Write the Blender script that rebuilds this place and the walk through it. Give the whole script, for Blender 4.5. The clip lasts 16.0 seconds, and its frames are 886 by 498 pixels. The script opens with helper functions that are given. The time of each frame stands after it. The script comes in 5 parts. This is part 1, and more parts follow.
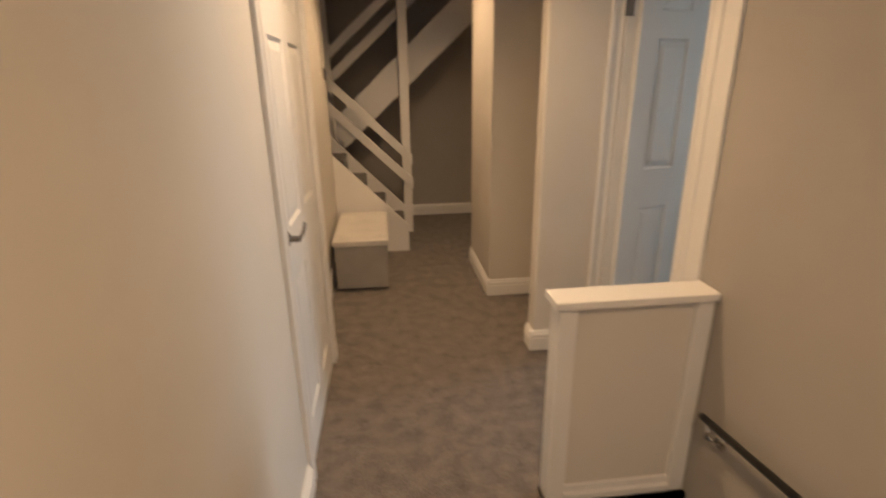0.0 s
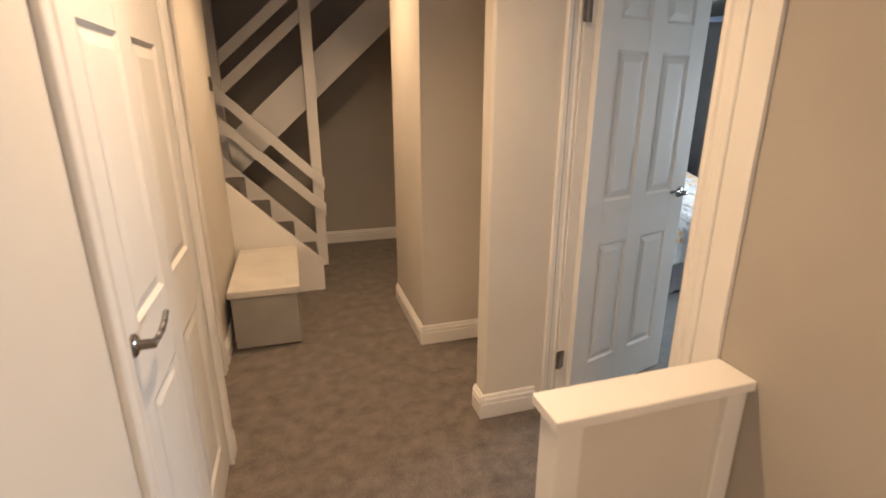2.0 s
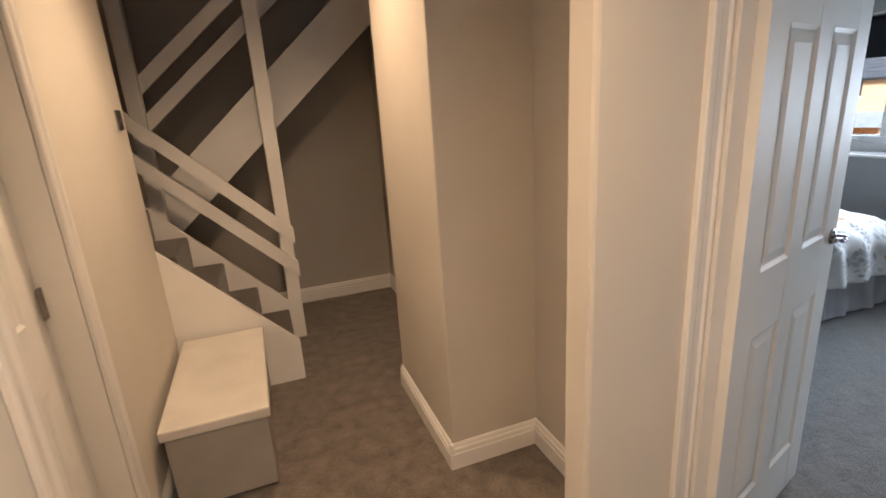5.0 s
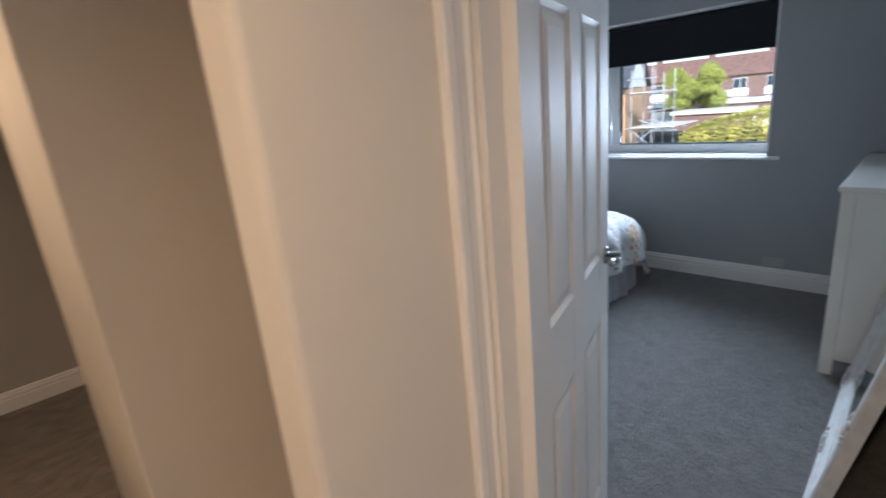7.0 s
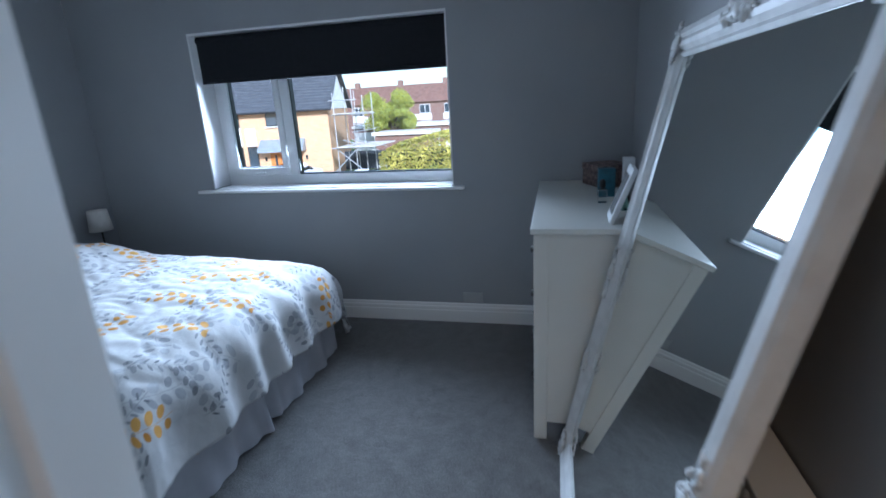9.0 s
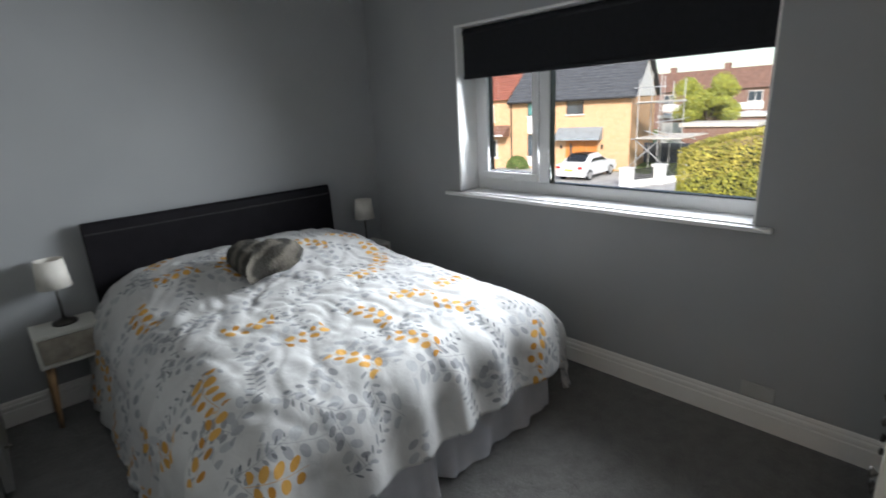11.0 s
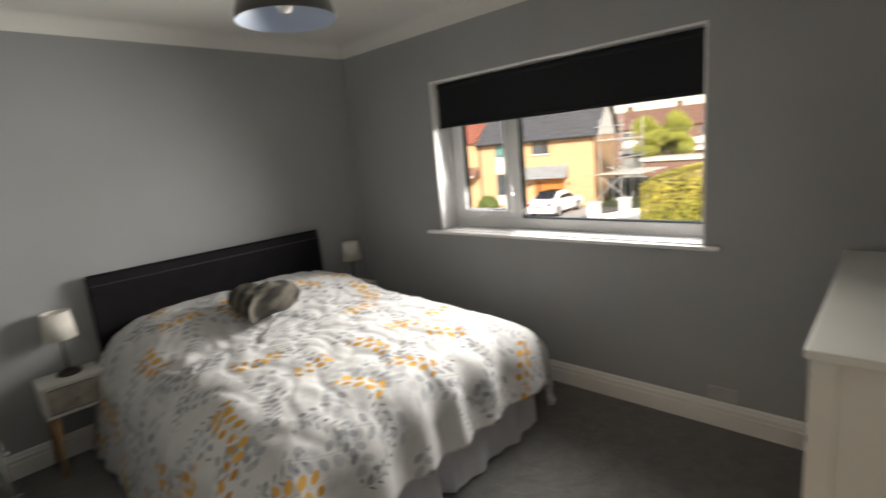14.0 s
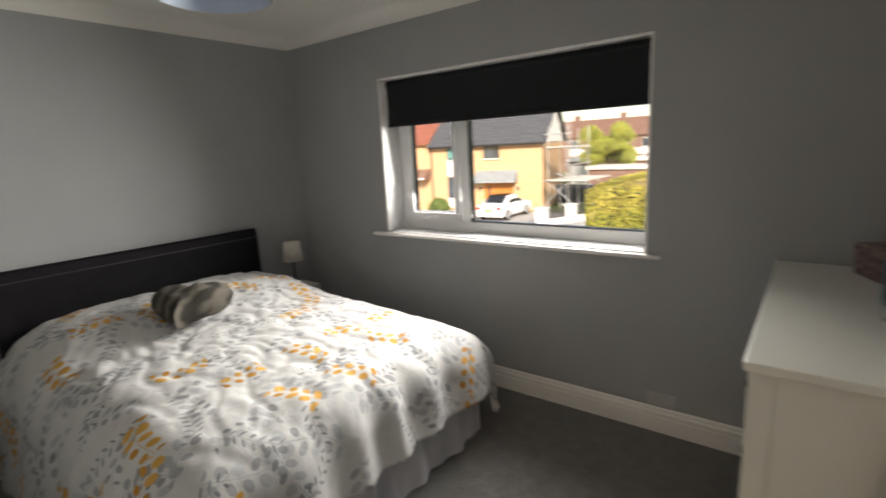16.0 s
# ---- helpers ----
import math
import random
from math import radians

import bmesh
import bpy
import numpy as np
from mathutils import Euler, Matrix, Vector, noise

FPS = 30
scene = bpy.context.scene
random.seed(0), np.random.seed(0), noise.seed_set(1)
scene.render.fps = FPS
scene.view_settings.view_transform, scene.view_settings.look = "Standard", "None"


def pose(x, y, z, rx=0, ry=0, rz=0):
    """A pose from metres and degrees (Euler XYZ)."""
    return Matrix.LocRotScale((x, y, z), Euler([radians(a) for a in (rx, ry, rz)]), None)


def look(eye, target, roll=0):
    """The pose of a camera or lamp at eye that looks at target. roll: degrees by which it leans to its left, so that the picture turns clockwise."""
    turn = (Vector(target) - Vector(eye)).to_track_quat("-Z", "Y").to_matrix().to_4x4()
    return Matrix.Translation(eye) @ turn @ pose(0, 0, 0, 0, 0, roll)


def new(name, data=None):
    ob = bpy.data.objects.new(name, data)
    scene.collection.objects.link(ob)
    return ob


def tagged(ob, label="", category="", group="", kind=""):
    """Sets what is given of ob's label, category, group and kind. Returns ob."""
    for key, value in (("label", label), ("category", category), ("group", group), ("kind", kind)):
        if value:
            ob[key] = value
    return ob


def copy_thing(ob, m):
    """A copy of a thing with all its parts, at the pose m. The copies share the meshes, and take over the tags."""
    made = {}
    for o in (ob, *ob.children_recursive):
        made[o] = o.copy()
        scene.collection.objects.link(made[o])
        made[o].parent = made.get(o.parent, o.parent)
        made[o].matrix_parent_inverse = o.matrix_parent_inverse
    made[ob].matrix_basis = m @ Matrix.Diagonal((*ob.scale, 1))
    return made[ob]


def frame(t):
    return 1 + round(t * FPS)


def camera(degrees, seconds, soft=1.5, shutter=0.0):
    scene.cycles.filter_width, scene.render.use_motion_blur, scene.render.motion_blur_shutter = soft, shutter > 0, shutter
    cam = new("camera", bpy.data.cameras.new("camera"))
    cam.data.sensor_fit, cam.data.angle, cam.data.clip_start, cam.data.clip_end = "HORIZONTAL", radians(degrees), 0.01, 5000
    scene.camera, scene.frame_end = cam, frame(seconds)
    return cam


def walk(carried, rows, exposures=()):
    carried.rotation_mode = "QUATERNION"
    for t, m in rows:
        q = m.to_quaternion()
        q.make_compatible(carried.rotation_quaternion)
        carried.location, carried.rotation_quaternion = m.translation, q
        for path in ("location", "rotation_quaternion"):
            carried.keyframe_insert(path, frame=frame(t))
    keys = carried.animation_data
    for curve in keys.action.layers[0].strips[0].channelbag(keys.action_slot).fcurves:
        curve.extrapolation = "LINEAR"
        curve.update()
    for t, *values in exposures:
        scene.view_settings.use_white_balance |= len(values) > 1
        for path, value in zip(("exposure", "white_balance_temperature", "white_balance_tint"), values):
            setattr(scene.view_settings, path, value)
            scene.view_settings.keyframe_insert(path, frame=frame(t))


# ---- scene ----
cam = camera(84.3, 16.0, soft=1.65, shutter=0.5)
PATH = [
    (0, (2.519, 3.441, 1.451), (2.729, 5.322, 0.804), -0.8),
    (0.5, (2.525, 3.516, 1.464), (2.501, 5.442, 0.926), -3.9),
    (1, (2.573, 3.592, 1.455), (2.815, 5.491, 0.879), -1.4),
    (1.5, (2.584, 3.733, 1.459), (2.995, 5.586, 0.828), 0.9),
    (2, (2.532, 3.991, 1.464), (3.085, 5.815, 0.858), 0.0),
    (2.5, (2.52, 4.251, 1.459), (3.16, 6.05, 0.866), 0.7),
    (3, (2.554, 4.515, 1.487), (3.112, 6.358, 0.947), -1.1),
    (3.2, (2.55, 4.577, 1.489), (3.06, 6.426, 0.923), 0.1),
    (5.5, (2.657, 5.025, 1.49), (3.365, 6.814, 0.946), -5.0),
    (6, (2.779, 5.116, 1.485), (3.597, 6.871, 0.981), -6.2),
    (6.5, (2.928, 5.215, 1.476), (4.1, 6.758, 0.981), -6.0),
    (7, (3.044, 5.296, 1.463), (4.381, 6.678, 0.909), -5.4),
    (7.5, (3.247, 5.371, 1.455), (4.875, 6.405, 0.923), -4.3),
    (8, (3.474, 5.437, 1.448), (5.322, 5.975, 0.903), -3.7),
    (8.2, (3.575, 5.445, 1.444), (5.44, 5.86, 0.88), -3.2),
    (10.3, (4.66, 5.586, 1.421), (6.375, 6.461, 0.88), -3.8),
    (10.5, (4.707, 5.586, 1.433), (6.323, 6.638, 0.902), -3.6),
    (11, (4.705, 5.574, 1.482), (6.022, 6.975, 0.929), -3.0),
    (11.5, (4.626, 5.552, 1.521), (5.887, 7.033, 1.057), -3.6),
    (12, (4.538, 5.515, 1.501), (5.721, 7.07, 1.114), -4.2),
    (12.5, (4.508, 5.523, 1.511), (5.586, 7.158, 1.162), -4.6),
    (13, (4.514, 5.496, 1.516), (5.577, 7.139, 1.158), -4.3),
    (13.5, (4.500, 5.507, 1.51), (5.612, 7.111, 1.12), -4.8),
    (14, (4.493, 5.454, 1.5), (5.917, 6.802, 1.106), -5.2),
    (14.5, (4.454, 5.424, 1.509), (6.152, 6.407, 1.121), -4.9),
    (15, (4.42, 5.406, 1.519), (6.181, 6.266, 1.118), -3.6),
    (15.5, (4.428, 5.416, 1.517), (6.171, 6.305, 1.101), -3.4),
    (16, (4.572, 5.489, 1.491), (6.127, 6.682, 1.089), -2.9),
]
walk(cam, [(t, look(eye, target, roll)) for t, eye, target, roll in PATH],
     exposures=[(0.0, 0.55, 6300, 9), (0.5, 0.75, 6300, 10), (1.0, 0.95, 6200, 10), (2.5, 0.95, 6100, 10), (3.1, 0.8, 5850, 10), (5.5, 0.9, 5800, 10), (6.0, 0.9, 5600, 10), (6.5, 0.75, 5400, 10), (7.0, 0.65, 5400, 10), (7.5, 0.6, 5000, 9), (8.2, 0.7, 4850, 9),
                (10.5, 0.45, 5900, 9), (11.0, 0.5, 6500, 11), (11.5, 0.7, 7300, 13), (12.5, 0.65, 7600, 14), (16.0, 0.72, 7700, 14)])

# world and sun
world = bpy.data.worlds.new("world")
scene.world = world
world.use_nodes = True
wn = world.node_tree.nodes
sky = wn.new("ShaderNodeTexSky")
sky.sky_type = "NISHITA"
sky.sun_disc = False
sky.sun_elevation = radians(35)
sky.sun_rotation = radians(250)
wn["Background"].inputs[1].default_value = 0.15
world.node_tree.links.new(sky.outputs[0], wn["Background"].inputs[0])
sun = new("sun", bpy.data.lights.new("sun", "SUN"))
sun.data.energy = 5.0
sun.data.angle = radians(10)
sun.data.color = (1, 0.95, 0.88)
sun.matrix_world = look((-8, -6, 12), (12, 8, 0))

WARM = (1.0, 0.65, 0.36)
for nx, ny, power in ((2.62, 3.0, 38), (2.66, 5.2, 27), (2.72, 6.98, 26)):
    spot = new("hall_downlight", bpy.data.lights.new("hall_downlight", "SPOT"))
    spot.data.energy, spot.data.color = power * 2.1, WARM
    spot.data.spot_size, spot.data.spot_blend, spot.data.shadow_soft_size = radians(150), 0.9, 0.04
    spot.matrix_world = look((nx, ny, 2.385), (nx, ny + 0.001, 0))
area = new("window_daylight", bpy.data.lights.new("window_daylight", "AREA"))
area.data.shape, area.data.size, area.data.size_y, area.data.energy = "RECTANGLE", 1.60, 0.62, 37
area.data.color = (0.88, 0.95, 1.0)
area.data.spread = radians(114)
area.matrix_world = look((7.185, 6.99, 1.34), (5.3, 6.99, 1.04))
back = new("bathroom_daylight", bpy.data.lights.new("bathroom_daylight", "AREA"))
back.data.shape, back.data.size, back.data.size_y, back.data.energy, back.data.color = "RECTANGLE", 1.2, 1.2, 4, (0.8, 0.9, 1.0)
back.matrix_world = look((2.7, 1.15, 1.4), (2.7, 4, 0.9))


# ---------- materials ----------
def nodes_of(name):
    m = bpy.data.materials.new(name)
    m.use_nodes = True
    nt = m.node_tree
    return m, nt, nt.nodes["Principled BSDF"]


def noise_tex(nt, scale, detail=4.0, coords="Object"):
    tc = nt.nodes.new("ShaderNodeTexCoord")
    n = nt.nodes.new("ShaderNodeTexNoise")
    n.inputs["Scale"].default_value, n.inputs["Detail"].default_value = scale, detail
    nt.links.new(tc.outputs[coords], n.inputs["Vector"])
    return n


def ramp(nt, src, a, b, p0=0.35, p1=0.65):
    r = nt.nodes.new("ShaderNodeValToRGB")
    r.color_ramp.elements[0].color, r.color_ramp.elements[1].color = (*a, 1), (*b, 1)
    r.color_ramp.elements[0].position, r.color_ramp.elements[1].position = p0, p1
    nt.links.new(src, r.inputs[0])
    return r


def surface(name, rgb, rough=0.6, vary=0.06, scale=6.0, fine=180.0, bump=0.1, dist=0.001, metal=0.0, spec=0.5):
    """A surface with broad uneven tone and fine relief."""
    m, nt, b = nodes_of(name)
    n = noise_tex(nt, scale)
    lo = tuple(c * (1 - vary) for c in rgb)
    hi = tuple(min(1, c * (1 + vary)) for c in rgb)
    nt.links.new(ramp(nt, n.outputs[0], lo, hi).outputs[0], b.inputs["Base Color"])
    f = noise_tex(nt, fine, 3)
    bp = nt.nodes.new("ShaderNodeBump")
    bp.inputs["Strength"].default_value, bp.inputs["Distance"].default_value = bump, dist
    nt.links.new(f.outputs[0], bp.inputs["Height"])
    nt.links.new(bp.outputs[0], b.inputs["Normal"])
    b.inputs["Roughness"].default_value, b.inputs["Metallic"].default_value = rough, metal
    b.inputs["Specular IOR Level"].default_value = spec
    return m


def carpet_material(name, lo, hi, patch=0.3):
    m, nt, b = nodes_of(name)
    broad = noise_tex(nt, 13.0, 9)
    tuft = noise_tex(nt, 170.0, 4)
    mix = nt.nodes.new("ShaderNodeMath")
    mix.operation = "MULTIPLY_ADD"
    mix.inputs[1].default_value = patch
    half = nt.nodes.new("ShaderNodeMath")
    half.operation = "MULTIPLY"
    half.inputs[1].default_value = 1 - patch
    nt.links.new(tuft.outputs[0], half.inputs[0])
    nt.links.new(broad.outputs[0], mix.inputs[0])
    nt.links.new(half.outputs[0], mix.inputs[2])
    nt.links.new(ramp(nt, mix.outputs[0], lo, hi, 0.34, 0.66).outputs[0], b.inputs["Base Color"])
    mid = noise_tex(nt, 38.0, 4)
    add = nt.nodes.new("ShaderNodeMath")
    nt.links.new(mid.outputs[0], add.inputs[0])
    nt.links.new(tuft.outputs[0], add.inputs[1])
    bp = nt.nodes.new("ShaderNodeBump")
    bp.inputs["Strength"].default_value, bp.inputs["Distance"].default_value = 0.8, 0.006
    nt.links.new(add.outputs[0], bp.inputs["Height"])
    nt.links.new(bp.outputs[0], b.inputs["Normal"])
    b.inputs["Roughness"].default_value = 1.0
    b.inputs["Specular IOR Level"].default_value = 0.1
    b.inputs["Sheen Weight"].default_value = 0.3
    return m


def duvet_material():
    """Off-white cotton printed with sprigs of grey and mustard leaves on thin stems."""
    m, nt, b = nodes_of("leaf_print_cotton")
    L = nt.links.new

    def calc(op, x, y=None, z=None):
        n = nt.nodes.new("ShaderNodeMath")
        n.operation = op
        for k, v in enumerate((x, y, z)):
            if isinstance(v, (int, float)):
                n.inputs[k].default_value = v
            elif v is not None:
                L(v, n.inputs[k])
        return n.outputs[0]

    uv = nt.nodes.new("ShaderNodeTexCoord")
    base = noise_tex(nt, 3.0)
    col = ramp(nt, base.outputs[0], (0.47, 0.465, 0.46), (0.53, 0.525, 0.52)).outputs[0]

    def sprigs(col, scale, seed, pairs, size, slim, keep, tints, shade):
        """One sprig a cell: pairs of oval leaves of that size, in cells, up both sides of a stem."""
        mp = nt.nodes.new("ShaderNodeMapping")
        mp.inputs["Scale"].default_value = (scale, scale, 1)
        mp.inputs["Location"].default_value = (seed, seed * 1.7, 0)
        L(uv.outputs["UV"], mp.inputs[0])
        vo = nt.nodes.new("ShaderNodeTexVoronoi")
        vo.voronoi_dimensions = "2D"
        vo.inputs["Scale"].default_value, vo.inputs["Randomness"].default_value = 1.0, 0.55
        L(mp.outputs[0], vo.inputs["Vector"])
        away = nt.nodes.new("ShaderNodeVectorMath")
        away.operation = "SUBTRACT"
        L(mp.outputs[0], away.inputs[0])
        L(vo.outputs["Position"], away.inputs[1])
        rnd = nt.nodes.new("ShaderNodeSeparateColor")
        L(vo.outputs["Color"], rnd.inputs[0])
        turn = nt.nodes.new("ShaderNodeVectorRotate")
        turn.rotation_type = "Z_AXIS"
        L(away.outputs[0], turn.inputs["Vector"])
        L(calc("MULTIPLY", rnd.outputs[0], 6.28), turn.inputs["Angle"])
        xyz = nt.nodes.new("ShaderNodeSeparateXYZ")
        L(turn.outputs[0], xyz.inputs[0])
        u, v = xyz.outputs[0], xyz.outputs[1]
        v = calc("ADD", v, calc("MULTIPLY", calc("MULTIPLY", u, u), 0.45))
        v = calc("SUBTRACT", v, 0.03)
        pitch = 0.84 / pairs
        side = calc("LESS_THAN", v, 0.0)
        s_ = calc("ADD", calc("DIVIDE", calc("ADD", u, 0.42), pitch), calc("MULTIPLY", side, 0.45))
        k = calc("FLOOR", s_)
        f = calc("MULTIPLY", calc("SUBTRACT", calc("SUBTRACT", s_, k), 0.5), pitch)
        wn_ = nt.nodes.new("ShaderNodeTexWhiteNoise")
        cb = nt.nodes.new("ShaderNodeCombineXYZ")
        L(k, cb.inputs[0]), L(calc("MULTIPLY", side, 7.3), cb.inputs[1]), L(rnd.outputs[1], cb.inputs[2])
        L(cb.outputs[0], wn_.inputs["Vector"])
        g = calc("SUBTRACT", calc("ABSOLUTE", v), size * 1.12)
        a = calc("ADD", calc("MULTIPLY", f, 0.55), calc("MULTIPLY", g, 0.83))
        c = calc("SUBTRACT", calc("MULTIPLY", f, 0.83), calc("MULTIPLY", g, 0.55))
        big = calc("ADD", calc("MULTIPLY", wn_.outputs[0], 0.35), 0.75)
        a = calc("DIVIDE", a, calc("MULTIPLY", big, size))
        c = calc("DIVIDE", c, calc("MULTIPLY", big, size * slim))
        leaf = calc("LESS_THAN", calc("ADD", calc("MULTIPLY", a, a), calc("MULTIPLY", c, c)), 1.0)
        leaf = calc("MULTIPLY", leaf, calc("LESS_THAN", calc("ABSOLUTE", u), 0.42))
        stem = calc("MULTIPLY", calc("LESS_THAN", calc("ABSOLUTE", v), 0.006), calc("LESS_THAN", calc("ABSOLUTE", u), 0.46))
        mask = calc("MULTIPLY", calc("MAXIMUM", leaf, calc("MULTIPLY", stem, 0.6)), calc("LESS_THAN", rnd.outputs[2], keep))
        tint = ramp(nt, wn_.outputs[0], tints[0], tints[1], 0.1, 0.9)
        mx = nt.nodes.new("ShaderNodeMix")
        mx.data_type = "RGBA"
        L(calc("MULTIPLY", mask, shade), mx.inputs["Factor"])
        L(col, mx.inputs["A"])
        L(tint.outputs[0], mx.inputs["B"])
        return mx.outputs["Result"]

    pale = ((0.23, 0.235, 0.25), (0.40, 0.405, 0.42))
    mid = ((0.16, 0.165, 0.18), (0.33, 0.335, 0.35))
    dark = ((0.10, 0.105, 0.12), (0.24, 0.245, 0.26))
    gold = ((0.42, 0.19, 0.03), (0.58, 0.32, 0.08))
    col = sprigs(col, 3.1, 1.3, 5, 0.080, 0.68, 0.92, pale, 0.85)
    col = sprigs(col, 3.7, 4.1, 5, 0.078, 0.62, 0.75, mid, 0.8)
    col = sprigs(col, 4.4, 7.7, 6, 0.070, 0.34, 0.40, dark, 0.85)
    col = sprigs(col, 3.9, 9.2, 4, 0.092, 0.70, 0.42, gold, 1.0)
    L(col, b.inputs["Base Color"])
    wr = noise_tex(nt, 11.0, 7)
    wr.inputs["Distortion"].default_value = 0.8
    bp = nt.nodes.new("ShaderNodeBump")
    bp.inputs["Strength"].default_value, bp.inputs["Distance"].default_value = 0.45, 0.010
    L(wr.outputs[0], bp.inputs["Height"])
    L(bp.outputs[0], b.inputs["Normal"])
    b.inputs["Roughness"].default_value = 0.85
    b.inputs["Specular IOR Level"].default_value = 0.25
    return m


def fur_material():
    m, nt, b = nodes_of("striped_faux_fur")
    tc = nt.nodes.new("ShaderNodeTexCoord")
    w = nt.nodes.new("ShaderNodeTexWave")
    w.inputs["Scale"].default_value, w.inputs["Distortion"].default_value, w.inputs["Detail"].default_value = 3.4, 11.0, 6
    nt.links.new(tc.outputs["Object"], w.inputs["Vector"])
    nt.links.new(ramp(nt, w.outputs["Fac"], (0.03, 0.027, 0.022), (0.13, 0.115, 0.095), 0.3, 0.9).outputs[0], b.inputs["Base Color"])
    n = noise_tex(nt, 120, 3)
    bp = nt.nodes.new("ShaderNodeBump")
    bp.inputs["Strength"].default_value, bp.inputs["Distance"].default_value = 1.0, 0.01
    nt.links.new(n.outputs[0], bp.inputs["Height"])
    nt.links.new(bp.outputs[0], b.inputs["Normal"])
    b.inputs["Roughness"].default_value = 1
    b.inputs["Sheen Weight"].default_value = 0.0
    return m


def glass_material(name, rgb=(1, 1, 1), rough=0.0):
    m, nt, b = nodes_of(name)
    b.inputs["Base Color"].default_value = (*rgb, 1)
    b.inputs["Transmission Weight"].default_value = 1
    b.inputs["Roughness"].default_value = rough
    b.inputs["IOR"].default_value = 1.45
    return m


def brick_material(name, c1, c2, mortar, scale=4.4):
    m, nt, b = nodes_of(name)
    tc = nt.nodes.new("ShaderNodeTexCoord")
    sp = nt.nodes.new("ShaderNodeSeparateXYZ")
    cb = nt.nodes.new("ShaderNodeCombineXYZ")
    ad = nt.nodes.new("ShaderNodeMath")
    nt.links.new(tc.outputs["Object"], sp.inputs[0])
    nt.links.new(sp.outputs[0], ad.inputs[0])
    nt.links.new(sp.outputs[1], ad.inputs[1])
    nt.links.new(ad.outputs[0], cb.inputs[0])
    nt.links.new(sp.outputs[2], cb.inputs[1])
    br = nt.nodes.new("ShaderNodeTexBrick")
    br.inputs["Color1"].default_value, br.inputs["Color2"].default_value, br.inputs["Mortar"].default_value = (*c1, 1), (*c2, 1), (*mortar, 1)
    br.inputs["Scale"].default_value = 1.0
    br.inputs["Brick Width"].default_value, br.inputs["Row Height"].default_value, br.inputs["Mortar Size"].default_value = 0.225, 0.075, 0.008
    nt.links.new(cb.outputs[0], br.inputs["Vector"])
    nt.links.new(br.outputs["Color"], b.inputs["Base Color"])
    b.inputs["Roughness"].default_value = 0.9
    return m


M_CREAM = surface("cream_matt_wall_paint", (0.66, 0.62, 0.56), 0.75, 0.035, 1.7, 260, 0.12, 0.0008, spec=0.3)
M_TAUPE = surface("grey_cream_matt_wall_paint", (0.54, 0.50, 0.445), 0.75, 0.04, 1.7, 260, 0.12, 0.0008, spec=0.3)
# cream darkened to put the unlit stairwell's shade into the walls' colour
M_STAIRWALL_DIM = surface("wall_paint_darkened_for_shade", (0.40, 0.37, 0.33), 0.8, 0.05, 1.4, 240, 0.12, 0.0008, spec=0.3)
M_GREY = surface("grey_matt_wall_paint", (0.33, 0.335, 0.34), 0.7, 0.035, 1.5, 260, 0.12, 0.0008, spec=0.3)
M_CEIL = surface("white_ceiling_paint", (0.74, 0.73, 0.70), 0.85, 0.03, 1.2, 200, 0.1, 0.0008, spec=0.2)
M_GLOSS = surface("white_satin_woodwork", (0.76, 0.74, 0.71), 0.35, 0.025, 2.5, 90, 0.1, 0.0006)
M_DOOR = surface("white_grained_door_paint", (0.74, 0.73, 0.71), 0.55, 0.02, 3, 140, 0.2, 0.0006)
M_CARPET = carpet_material("brown_grey_carpet", (0.06, 0.05, 0.041), (0.24, 0.20, 0.168), 0.4)
M_CARPET_BED = carpet_material("grey_twist_carpet", (0.06, 0.059, 0.058), (0.18, 0.176, 0.17))
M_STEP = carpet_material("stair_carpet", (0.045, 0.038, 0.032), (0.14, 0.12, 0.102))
M_PVC = surface("white_upvc", (0.80, 0.80, 0.80), 0.3, 0.015, 4, 60, 0.03, 0.0003)
M_SILL = surface("white_sill_gloss", (0.78, 0.77, 0.76), 0.3, 0.03, 5, 60, 0.05, 0.0004)
M_BLIND = surface("black_blackout_fabric", (0.012, 0.013, 0.016), 0.85, 0.1, 30, 500, 0.3, 0.0005, spec=0.3)
M_LEATHER = surface("black_faux_leather", (0.010, 0.009, 0.011), 0.65, 0.15, 12, 320, 0.3, 0.0007, spec=0.1)
M_DUVET = duvet_material()
M_VALANCE = surface("pale_grey_cotton", (0.42, 0.42, 0.45), 0.9, 0.06, 8, 300, 0.3, 0.001, spec=0.2)
M_FUR = fur_material()
M_WOOD = surface("light_oak_wood", (0.42, 0.26, 0.13), 0.5, 0.18, 14, 90, 0.2, 0.0006)
M_LIMED = surface("limed_grey_wood", (0.36, 0.32, 0.27), 0.6, 0.2, 18, 120, 0.3, 0.0008)
M_WHITEWOOD = surface("white_painted_wood", (0.68, 0.67, 0.62), 0.4, 0.03, 3, 120, 0.12, 0.0006)
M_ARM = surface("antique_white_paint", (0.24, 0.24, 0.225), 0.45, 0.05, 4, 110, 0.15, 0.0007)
# shaded copy of the armoire paint, for sides turned from the window
M_ARMSHADE = surface("grey_green_side_shade", (0.13, 0.14, 0.128), 0.5, 0.05, 3, 120, 0.1, 0.0006)
M_CHROME = surface("polished_chrome", (0.55, 0.53, 0.50), 0.18, 0.05, 10, 80, 0.02, 0.0002, metal=1.0)
M_DARKMETAL = surface("dark_bronze_metal", (0.06, 0.055, 0.05), 0.35, 0.2, 14, 120, 0.1, 0.0003, metal=0.8)
